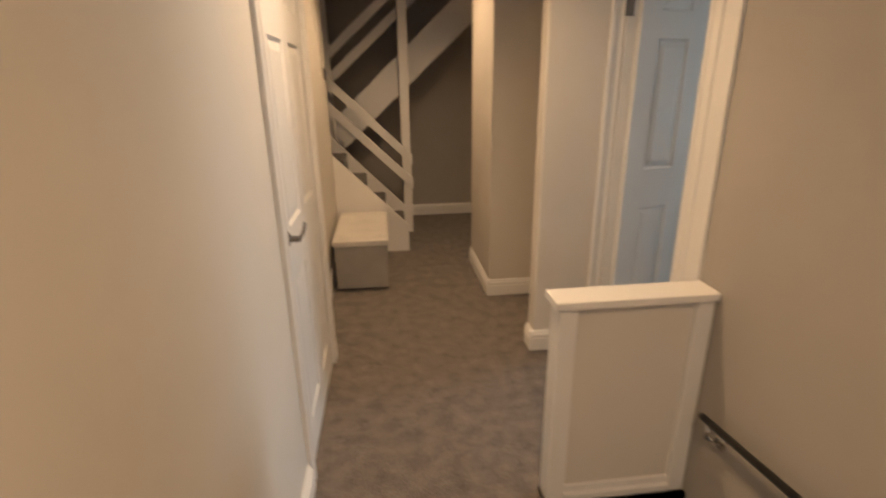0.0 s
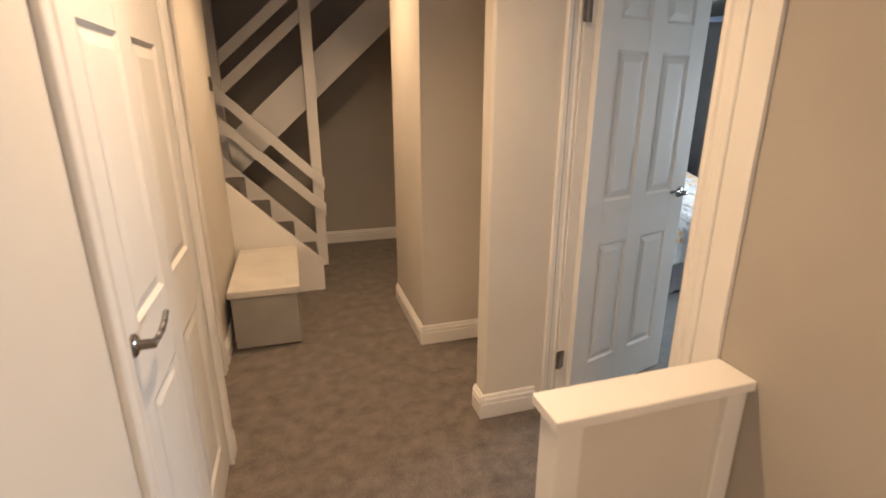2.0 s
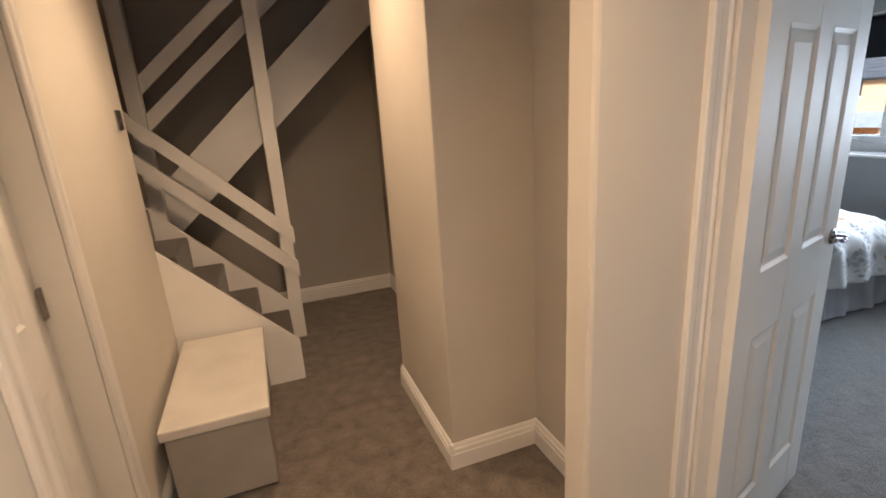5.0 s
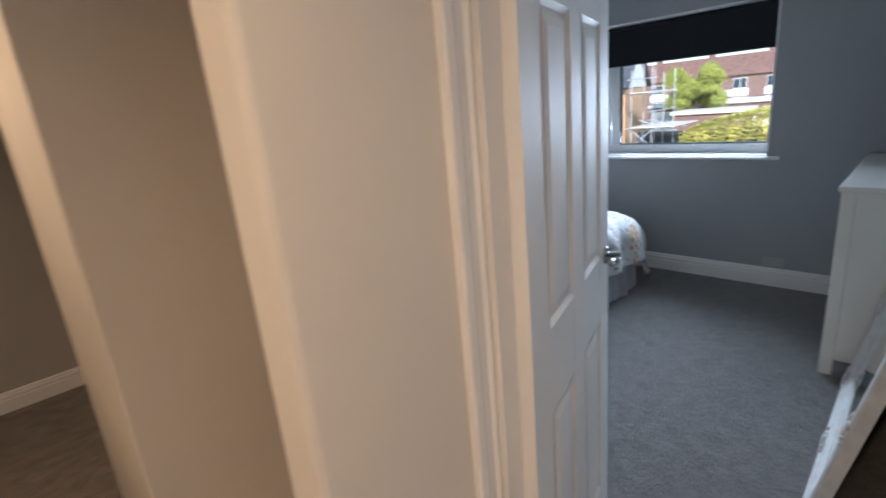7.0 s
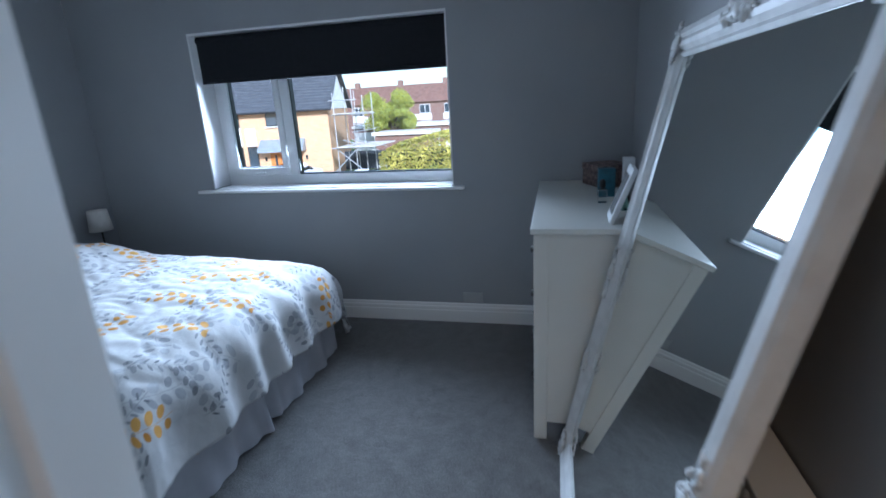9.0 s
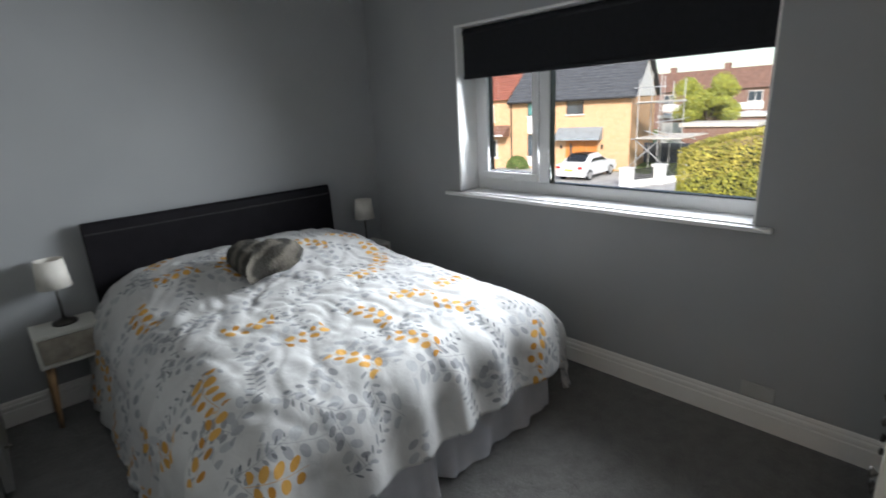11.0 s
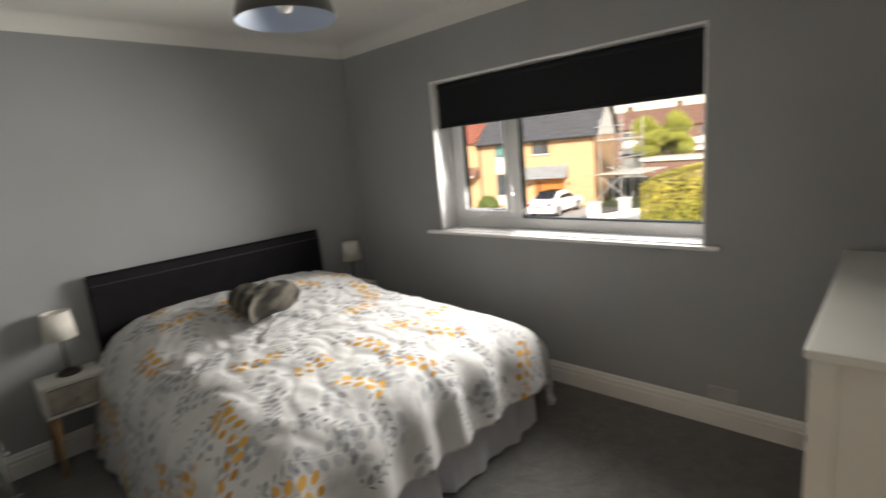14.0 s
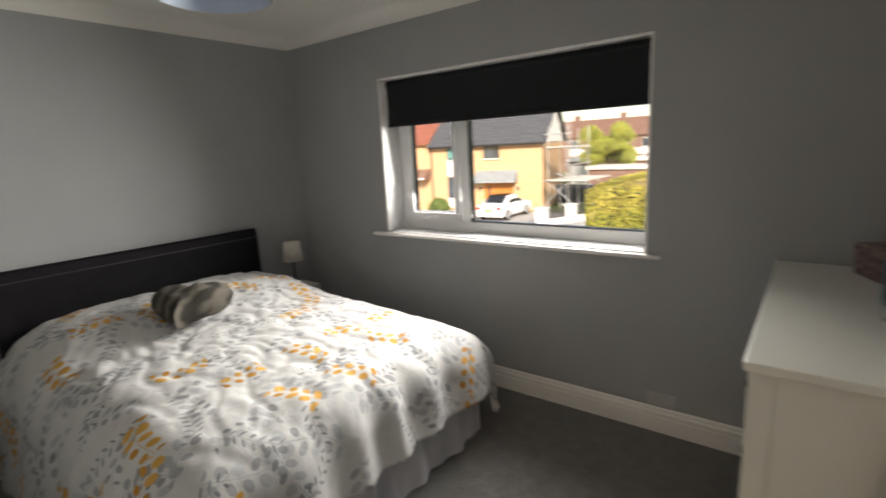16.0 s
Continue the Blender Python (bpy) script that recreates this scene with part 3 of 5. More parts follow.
# stairs going down beside the landing, and their wall rail
down = thing("descending_stairs", 3.286, 4.7, -0.2, "carpeted stairs going down between cream walls", "stairs")
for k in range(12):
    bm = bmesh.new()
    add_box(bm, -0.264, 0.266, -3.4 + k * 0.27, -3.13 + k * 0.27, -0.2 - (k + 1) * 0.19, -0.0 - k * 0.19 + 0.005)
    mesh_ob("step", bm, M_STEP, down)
rail = thing("wall_handrail", 3.505, 4.3, 0, "dark bronze tube handrail bracketed to the taupe wall", "handrail")
bm = bmesh.new()
add_rod(bm, (0, -1.6, 0.622), (0, 0.38, 0.40), 0.012, seg=16)
mesh_ob("rail", bm, M_DARKMETAL, rail, smooth=True)
for yy in (0.34, -1.2):
    bm = bmesh.new()
    zz = 0.40 + (0.38 - yy) * 0.112
    add_rod(bm, (0.05, yy, zz - 0.075), (0.042, yy, zz - 0.075), 0.03, seg=20)
    add_rod(bm, (0.045, yy, zz - 0.075), (0.0, yy, zz - 0.06), 0.008)
    add_rod(bm, (0.0, yy, zz - 0.06), (0.0, yy, zz - 0.012), 0.008)
    mesh_ob("bracket", bm, M_CHROME, rail, "chrome rail bracket", smooth=True)

# ---------- staircase up ----------
st = thing("staircase", 2.65, 7.935, 0, "white painted staircase with brown carpeted treads and open plank balustrade", "staircase")
RISE, GO = 0.195, 0.172
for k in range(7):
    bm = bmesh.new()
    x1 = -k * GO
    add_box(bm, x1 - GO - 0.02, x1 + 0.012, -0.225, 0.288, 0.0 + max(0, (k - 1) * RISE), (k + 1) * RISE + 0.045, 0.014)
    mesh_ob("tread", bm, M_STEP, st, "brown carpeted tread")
bm = bmesh.new()
add_prism(bm, [(0.035, 0), (0.035, 0.240), (-1.15, 1.445), (-1.15, 0)], (0, -0.265, 0), (0, -0.228, 0), (1, 0, 0), Z)
mesh_ob("side_panel", bm, M_GLOSS, st, "white painted side panel")
bm = bmesh.new()
add_prism(bm, [(0.03, 0.0), (0.03, 0.285), (-1.15, 1.49), (-1.15, 0.95), (-0.2, 0.0)], (0, 0.29, 0), (0, 0.315, 0), (1, 0, 0), Z)
mesh_ob("inner_string", bm, M_GLOSS, st)
bm = bmesh.new()
add_box(bm, 0.02, 0.105, 0.318, 0.40, 0.0, 2.9, 0.004)
mesh_ob("post", bm, M_GLOSS, st, "white square post")
for za, zb in ((0.785, 0.680), (0.555, 0.448)):
    bm = bmesh.new()
    add_prism(bm, [(0.118, za), (0.118, zb), (-1.1, zb + 1.218 * 0.97), (-1.1, za + 1.218 * 0.97)], (0, 0.292, 0), (0, 0.317, 0), (1, 0, 0), Z)
    mesh_ob("balustrade_plank", bm, M_GLOSS, st)
# upper flight
SL = 0.905
bm = bmesh.new()
add_prism(bm, [(-1.3, 1.33 - 0.913 * SL), (1.04, 1.33 + 1.427 * SL), (1.04, 0.965 + 1.427 * SL), (-1.3, 0.965 - 0.913 * SL)], (0, 0.53, 0), (0, 0.56, 0), (1, 0, 0), Z)
mesh_ob("upper_string", bm, M_GLOSS, st, "wide white painted string board")
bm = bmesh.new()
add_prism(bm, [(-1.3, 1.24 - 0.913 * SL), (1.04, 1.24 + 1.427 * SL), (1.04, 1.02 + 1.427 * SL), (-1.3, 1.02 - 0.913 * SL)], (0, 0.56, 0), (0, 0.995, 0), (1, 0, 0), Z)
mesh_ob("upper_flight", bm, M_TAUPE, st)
for zt in (1.775, 1.555):
    bm = bmesh.new()
    add_prism(bm, [(-0.62, zt - 0.003), (1.04, zt + 1.66 * 0.87), (1.04, zt + 1.66 * 0.87 - 0.105), (-0.62, zt - 0.108)], (0, 0.50, 0), (0, 0.525, 0), (1, 0, 0), Z)
    mesh_ob("balustrade_plank", bm, M_GLOSS, st)
bm = bmesh.new()
add_box(bm, -0.70, -0.615, 0.44, 0.52, 0.75, 2.6, 0.004)
mesh_ob("post", bm, M_GLOSS, st)

# ---------- hall things ----------
ot = thing("storage_ottoman", 2.298, 7.225, 0, "off-white storage box with flat lid beside the stairs", "storage box")
bm = bmesh.new()
add_box(bm, -0.185, 0.19, -0.405, 0.405, 0.012, 0.338, 0.006)
mesh_ob("body", bm, M_OTTO_SHADED, ot)
bm = bmesh.new()
add_box(bm, -0.198, 0.205, -0.42, 0.42, 0.338, 0.385, 0.008)
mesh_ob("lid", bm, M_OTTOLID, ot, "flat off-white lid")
sw = thing("light_switch", XF + 0.001, 7.53, 1.52, "brushed steel rocker light switch on the cream wall", "light switch")
bm = bmesh.new()
add_box(bm, 0, 0.009, -0.043, 0.043, -0.043, 0.043, 0.003)
mesh_ob("plate", bm, M_LEVER, sw)
bm = bmesh.new()
add_box(bm, 0.009, 0.014, -0.012, 0.012, -0.018, 0.018, 0.002)
mesh_ob("rocker", bm, M_LEVER, sw)

# ---------- window ----------
w1 = new("window_1")
tagged(w1, kind=S)
FX0, FX1 = 7.215, 7.275
bm = bmesh.new()
add_box(bm, FX0, FX1, 6.135, 7.85, 0.94, 1.01, 0.004)
add_box(bm, FX0, FX1, 6.135, 7.85, 1.89, 1.95, 0.004)
add_box(bm, FX0, FX1, 6.135, 6.15, 1.01, 1.89)
add_box(bm, FX0, FX1, 7.79, 7.85, 1.01, 1.89, 0.004)
add_box(bm, FX0 - 0.002, FX1, 7.275, 7.345, 1.01, 1.89, 0.004)
mesh_ob("window_frame", bm, M_PVC, w1)
sash = bmesh.new()
add_box(sash, FX0 - 0.018, FX1 - 0.02, 7.346, 7.788, 1.012, 1.062, 0.006)
add_box(sash, FX0 - 0.018, FX1 - 0.02, 7.346, 7.788, 1.84, 1.888, 0.006)
add_box(sash, FX0 - 0.018, FX1 - 0.02, 7.346, 7.390, 1.062, 1.84, 0.006)
add_box(sash, FX0 - 0.018, FX1 - 0.02, 7.742, 7.788, 1.062, 1.84, 0.006)
mesh_ob("sash", sash, M_PVC, w1)
gk = bmesh.new()
for a, b, c, d in ((6.15, 7.273, 1.0105, 1.016), (7.391, 7.741, 1.0625, 1.068)):
    add_box(gk, FX0 + 0.004, FX1 - 0.01, a, b, c, d)
add_box(gk, FX0 + 0.004, FX1 - 0.01, 7.268, 7.2745, 1.012, 1.888)
add_box(gk, FX0 + 0.004, FX1 - 0.01, 6.1505, 6.157, 1.012, 1.888)
add_box(gk, FX0 + 0.004, FX1 - 0.02, 7.3905, 7.396, 1.063, 1.84)
add_box(gk, FX0 + 0.004, FX1 - 0.02, 7.736, 7.7415, 1.063, 1.84)
mesh_ob("gasket", gk, M_BLACK, w1, "black rubber glazing gasket")
for a, b, c, d in ((6.15, 7.273, 1.012, 1.888), (7.391, 7.741, 1.063, 1.84)):
    bm = bmesh.new()
    add_box(bm, 7.25, 7.254, a, b, c, d)
    pane = mesh_ob("pane", bm, M_PANE, w1)
    pane.visible_shadow = False
bm = bmesh.new()
add_box(bm, FX0 - 0.03, FX0 - 0.018, 7.53, 7.60, 1.025, 1.045, 0.003)
add_rod(bm, (FX0 - 0.032, 7.545, 1.035), (FX0 - 0.045, 7.62, 1.022), 0.007)
mesh_ob("window_handle", bm, M_PVC, w1)
bm = bmesh.new()
add_box(bm, WW - 0.035, FX0, 6.055, 7.975, 0.914, 0.935, 0.005)
add_box(bm, WW + 0.002, FX0 + 0.002, 6.137, 7.848, 0.935, 0.942)
mesh_ob("window_sill", bm, M_SILL, w1)
bl = thing("roller_blind", 7.10, 6.993, 1.66, "black blackout roller blind partly lowered in the window reveal", "blind")
bm = bmesh.new()
add_box(bm, 0, 0.002, -0.853, 0.848, 0.0, 0.285)
mesh_ob("fabric", bm, M_BLIND, bl)
bm = bmesh.new()
add_box(bm, -0.006, 0.008, -0.853, 0.848, -0.012, 0.012, 0.003)
mesh_ob("bottom_bar", bm, M_BLIND, bl)
bm = bmesh.new()
add_rod(bm, (0.02, -0.853, 0.262), (0.02, 0.853, 0.262), 0.024, seg=20)
mesh_ob("roller", bm, M_BLIND, bl)

sock = thing("double_socket", WW - 0.001, 6.03, 0.178, "grey-white double wall socket above the skirting board", "socket")
bm = bmesh.new()
add_box(bm, -0.009, 0, -0.066, 0.066, -0.036, 0.036, 0.003)
mesh_ob("plate", bm, M_SOCKET, sock)
for yy in (-0.05, 0.05):
    bm = bmesh.new()
    add_box(bm, -0.013, -0.009, yy - 0.009, yy + 0.009, 0.012, 0.03, 0.001)
    mesh_ob("rocker", bm, M_SOCKET, sock)

# ---------- bed ----------
bed = thing("double_bed", 5.80, 7.80, 0, "double bed with a pale grey valance and black padded headboard", "bed")
bm = bmesh.new()
add_box(bm, -0.74, 0.74, -0.94, 0.90, 0.06, 0.34, 0.01)
mesh_ob("base", bm, M_VALANCE, bed)
bm = bmesh.new()
add_box(bm, -0.66, 0.66, -0.82, 0.92, 0.34, 0.49, 0.05)
mesh_ob("mattress", bm, M_CARD, bed, "white mattress under the duvet")


def skirt_cloth(x0, y0, x1, y1, n, seed):
    """A hanging strip of cloth with soft folds and a pleat in the middle."""
    bm = bmesh.new()
    d = Vector((x1 - x0, y1 - y0, 0))
    out = Vector((d.y, -d.x, 0)).normalized()
    cols = []
    for k in range(n + 1):
        s = k / n
        col = []
        for j in range(8):
            q = j / 7
            fold = 0.010 * math.sin(s * 31 + seed) + 0.007 * math.sin(s * 67 + seed * 2)
            pleat = 0.045 * math.exp(-((s - 0.5) / 0.018) ** 2) - 0.02 * math.exp(-((s - 0.46) / 0.015) ** 2) - 0.02 * math.exp(-((s - 0.54) / 0.015) ** 2)
            p = Vector((x0, y0, 0)) + d * s + out * ((fold - pleat) * (1 - q) * 1.3 + 0.02 + 0.025 * (1 - q))
            p.z = 0.012 + 0.35 * q
            col.append(bm.verts.new(p))
        cols.append(col)
    for a, b in zip(cols, cols[1:]):
        for j in range(7):
            bm.faces.new((a[j], b[j], b[j + 1], a[j + 1]))
    return mesh_ob("valance", bm, M_VALANCE, bed, "gathered pale grey cotton valance", smooth=True)


skirt_cloth(-0.75, -0.95, 0.75, -0.95, 120, 0.4)
skirt_cloth(0.75, -0.95, 0.75, 0.9, 120, 1.9)
skirt_cloth(-0.75, 0.9, -0.75, -0.95, 120, 3.1)


def duvet():
    bm = bmesh.new()
    uvl = bm.loops.layers.uv.new("UVMap")
    NX, NY = 190, 190
    half, drop_l, drop_r, drop_f = 0.82, 0.50, 0.28, 0.21
    y_head, y_foot = 0.90, -1.0
    grid = []

    def over(s, inner, drop, r=0.15):
        """Runs flat to inner, over a soft edge of radius r, then hangs. Returns the way out and the fall."""
        if s <= inner - r:
            return s, 0.0
        a = (s - (inner - r)) / (r * math.pi / 2)
        if a <= 1:
            return inner - r + r * math.sin(a * math.pi / 2), r * (1 - math.cos(a * math.pi / 2))
        rest = s - (inner - r) - r * math.pi / 2
        return inner + rest * 0.20, r + rest * 0.98

    for i in range(NX + 1):
        row = []
        s = -half - drop_l + (2 * half + drop_l + drop_r) * i / NX
        for j in range(NY + 1):
            t = (y_head - y_foot + drop_f + 0.06) * j / NY
            ox, fx = over(abs(s), half + 0.03, 0, 0.26)
            oy, fy = over(t - 0.9, -y_foot + 0.03, 0, 0.18) if t > 0.9 else (t - 0.9, 0)
            x, y = math.copysign(ox, s), -oy
            fall = (fx ** 1.7 + fy ** 1.7) ** (1 / 1.7)
            if fx > 0 and fy > 0:
                k = min(1, min(fx, fy) / 0.2)
                x -= math.copysign(0.03 * k, s)
                y += 0.03 * k
            z = 0.635 - 0.055 * (t / 1.9) - fall
            puff = 0.06 * max(0, 1 - (s / 0.95) ** 2) * max(0, 1 - ((t - 0.95) / 1.25) ** 2)
            n1 = noise.noise(Vector((s * 2.1, t * 2.1, 0.3)))
            n2 = noise.fractal(Vector((s * 5.5 + 0.35 * math.sin(t * 6), t * 3.6, 4.0)), 0.9, 2.0, 4)
            crease = abs(noise.noise(Vector((s * 4 + t * 2.2, t * 3.2 - s * 2.4, 9.0))))
            hang = min(1.0, fall / 0.18)
            side = math.sin(t * 17 + 2 * math.sin(t * 5)) if fx > fy else math.sin(s * 21 + 2.5 * math.sin(s * 4))
            puff += 0.10 * max(0, 1 - (abs(s) / 0.86) ** 4) * max(0.0, 1 - max(0.0, t - 0.42) / 0.28) ** 0.7 * min(1, t / 0.10 + 0.4) * (1 - 0.35 * math.exp(-(s / 0.06) ** 2))
            zz = z + 0.9 * puff + 0.008 * n1 + 0.006 * n2 * (1 - 0.5 * hang) + 0.003 * noise.noise(Vector((s * 16 + t * 9, t * 6, 2.0))) - 0.007 * (1 - min(1, crease * 5)) * (1 - hang)
            ridge = 1 - min(1, 6 * abs(noise.noise(Vector((s * 7 + t * 3.5, t * 4.5 - s * 2, 21.0)))))
            zz -= 0.006 * ridge * (1 - hang)
            zz += 0.006 * math.exp(-((t - 1.82) / 0.17) ** 2) * math.sin(s * 36 + 4 * noise.noise(Vector((s * 3, t * 3, 7)))) * (0.5 + noise.noise(Vector((s * 4, 1, 3))))
            push = 0.020 * hang * side + 0.012 * n2 * hang
            if fx > fy:
                x += math.copysign(push, s)
            else:
                y -= push
            if t < 0.12:
                zz -= (0.12 - t) * 0.25
            row.append((bm.verts.new((x, y, max(zz, 0.05))), (s, t)))
        grid.append(row)
    for i in range(NX):
        for j in range(NY):
            q = (grid[i][j], grid[i + 1][j], grid[i + 1][j + 1], grid[i][j + 1])
            f = bm.faces.new([v for v, _ in q])
            for lp, (_, st_) in zip(f.loops, q):
                lp[uvl].uv = st_
    ob = mesh_ob("duvet", bm, M_DUVET, None, smooth=True)
    so = ob.modifiers.new("thick", "SOLIDIFY")
    so.thickness, so.offset = 0.03, -1
    return ob


dv = duvet()
dv.matrix_world = pose(5.83, 7.80, 0)
tagged(dv, label="rumpled white duvet printed with grey and mustard leaves, on the bed", category="duvet")

bm = bmesh.new()
cols = []
for k in range(41):
    s = -0.745 + 1.49 * k / 40
    cols.append([bm.verts.new((s, y, z)) for y, z in ((0.905, 0.36), (0.893, 0.60), (0.895, 0.925), (0.905, 0.978), (0.925, 0.993), (0.945, 0.975), (0.95, 0.36))])
for a, b in zip(cols, cols[1:]):
    for j in range(6):
        bm.faces.new((a[j], b[j], b[j + 1], a[j + 1]))
bm.faces.new(cols[0]), bm.faces.new(cols[-1])
mesh_ob("headboard", bm, M_LEATHER, bed, "black faux leather padded headboard with a stitched top edge", smooth=False)
bm = bmesh.new()
add_box(bm, -0.74, 0.74, 0.8925, 0.8955, 0.928, 0.935)
mesh_ob("stitching", bm, M_BLACK, bed)
for sx in (-0.5, 0.5):
    bm = bmesh.new()
    add_box(bm, sx - 0.03, sx + 0.03, 0.91, 0.94, 0.0, 0.36)
    mesh_ob("headboard_leg", bm, M_BLACK, bed)
    bm = bmesh.new()
    add_rod(bm, (sx * 1.3, -0.8, 0), (sx * 1.3, -0.8, 0.06), 0.025)
    mesh_ob("foot", bm, M_BLACK, bed)


def heart_cushion():
    bm = bmesh.new()
    N, R = 72, 14
    outline = []
    for k in range(N):
        a = 2 * math.pi * k / N
        outline.append((16 * math.sin(a) ** 3 / 16 * 0.205, (13 * math.cos(a) - 5 * math.cos(2 * a) - 2 * math.cos(3 * a) - math.cos(4 * a)) / 16 * 0.20 + 0.03))
    for sgn in (1, -1):
        mid = bm.verts.new((0, 0.0, sgn * 0.075))
        prev = None
        for r in range(1, R + 1):
            q = r / R
            ring = []
            for k, (x, y) in enumerate(outline):
                h = sgn * 0.082 * math.sqrt(max(0, 1 - q ** 2.6))
                h *= 1 + 0.22 * noise.noise(Vector((x * q * 14, y * q * 14, 3.0 + sgn)))
                rag = 1 + (0.035 * noise.noise(Vector((k * 1.7, r, 8))) if q > 0.8 else 0)
                ring.append(bm.verts.new((x * q * rag, y * q * rag, h)))
            for k in range(N):
                if prev:
                    bm.faces.new((prev[k], prev[(k + 1) % N], ring[(k + 1) % N], ring[k]))
                else:
                    bm.faces.new((mid, ring[k], ring[(k + 1) % N]))
            prev = ring
    bmesh.ops.remove_doubles(bm, verts=bm.verts, dist=0.002)
    ob = mesh_ob("heart_cushion", bm, M_FUR, None, smooth=True)
    return tagged(ob, label="heart-shaped grey brown striped faux fur cushion lying on the duvet", category="cushion")


heart = heart_cushion()
heart.matrix_world = pose(5.68, 8.00, 0.77, 0, 0, -46) @ pose(0, 0, 0, 12, 0, 0)


# ---------- bedside tables and lamps ----------
def bedside(x, y):
    b = thing("bedside_table", x, y, 0, "white bedside table with limed wood drawer and splayed oak legs", "bedside table", group="bedside tables")
    bm = bmesh.new()
    add_box(bm, -0.14, 0.14, -0.112, 0.112, 0.482, 0.502, 0.003)
    add_box(bm, -0.14, -0.125, -0.112, 0.112, 0.345, 0.482)
    add_box(bm, 0.125, 0.14, -0.112, 0.112, 0.345, 0.482)
    add_box(bm, -0.14, 0.14, -0.112, 0.112, 0.33, 0.345)
    add_box(bm, -0.125, 0.125, 0.10, 0.11, 0.345, 0.482)
    mesh_ob("body", bm, M_WHITEWOOD, b)
    bm = bmesh.new()
    add_box(bm, -0.123, 0.123, -0.111, 0.08, 0.349, 0.478, 0.003)
    dr = mesh_ob("drawer", bm, M_LIMED, b, "limed grey wood drawer")
    bm = bmesh.new()
    add_lathe(bm, [(0.007, 0), (0.007, 0.012), (0.013, 0.016), (0.014, 0.022), (0, 0.026)], (0, -0.111, 0.414), 16, Matrix.Rotation(radians(90), 4, "X"))
    mesh_ob("knob", bm, M_LIMED, dr, smooth=True)
    for sx in (-1, 1):
        for sy in (-1, 1):
            bm = bmesh.new()
            add_rod(bm, (sx * 0.125, sy * 0.11, 0), (sx * 0.10, sy * 0.085, 0.332), 0.010, 0.017)
            mesh_ob("leg", bm, M_WOOD, b, "tapered oak leg", smooth=True)
    return b


def table_lamp(x, y, z):
    b = thing("table_lamp", x, y, z, "off-white drum shade lamp on a slim bronze stem", "table lamp", group="bedside lamps")
    bm = bmesh.new()
    add_lathe(bm, [(0.055, 0), (0.057, 0.008), (0.050, 0.018), (0.02, 0.026), (0.008, 0.034)], (0, 0, 0), 28)
    mesh_ob("base", bm, M_DARKMETAL, b, smooth=True)
    bm = bmesh.new()
    add_rod(bm, (0, 0, 0.03), (0, 0, 0.25), 0.006)
    mesh_ob("stem", bm, M_DARKMETAL, b, smooth=True)
    bm = bmesh.new()
    add_lathe(bm, [(0.075, 0.200), (0.062, 0.345), (0.060, 0.345), (0.073, 0.200), (0.075, 0.200)], (0, 0, 0), 36)
    mesh_ob("shade", bm, M_SHADE, b, smooth=True)
    return b


ns = bedside(4.875, 8.66)
copy_thing(ns, pose(6.80, 8.66, 0))
lampa = table_lamp(4.885, 8.68, 0.502)
copy_thing(lampa, pose(6.80, 8.66, 0.502))

# ---------- pendant ----------
pend = thing("pendant_lamp", 5.41, 6.91, HB + 0.025, "dark grey dome pendant lamp hanging on a black cord", "ceiling lamp")
bm = bmesh.new()
dome = [(0.155 * math.cos(a), -0.445 + 0.135 * math.sin(a)) for a in [k * math.pi / 26 for k in range(13)]]
add_lathe(bm, dome + [(0.02, -0.305)], (0, 0, 0), 48)
bmesh.ops.delete(bm, geom=[f for f in bm.faces if len(f.verts) > 4 and all(v.co.z < -0.44 for v in f.verts)], context="FACES")
mesh_ob("shade", bm, M_PENDANT, pend, smooth=True)
bm = bmesh.new()
inner = [(0.153 * math.cos(a), -0.4455 + 0.128 * math.sin(a)) for a in [k * math.pi / 26 for k in range(13)]]
rings = []
for r, z in inner:
    rings.append([bm.verts.new((r * math.cos(2 * math.pi * k / 48), r * math.sin(2 * math.pi * k / 48), z)) for k in range(48)])
for a, b in zip(rings, rings[1:]):
    for k in range(48):
        bm.faces.new((a[k], a[(k + 1) % 48], b[(k + 1) % 48], b[k]))
mesh_ob("lining", bm, M_PENDIN, pend, "pale blue-white enamel lining", smooth=True)
bm = bmesh.new()
add_rod(bm, (0, 0, -0.32), (0, 0, -0.02), 0.004)
mesh_ob("cord", bm, M_BLACK, pend)
bm = bmesh.new()
add_lathe(bm, [(0.05, -0.025), (0.05, -0.01), (0.045, -0.001)], (0, 0, 0), 24)
mesh_ob("ceiling_rose", bm, M_PVC, pend, smooth=True)
bm = bmesh.new()
add_lathe(bm, [(0.0, -0.425), (0.018, -0.420), (0.026, -0.403), (0.024, -0.385), (0.014, -0.365), (0.014, -0.335)], (0, 0, 0), 20)
mesh_ob("bulb", bm, M_SHADE, pend, "unlit white bulb", smooth=True)

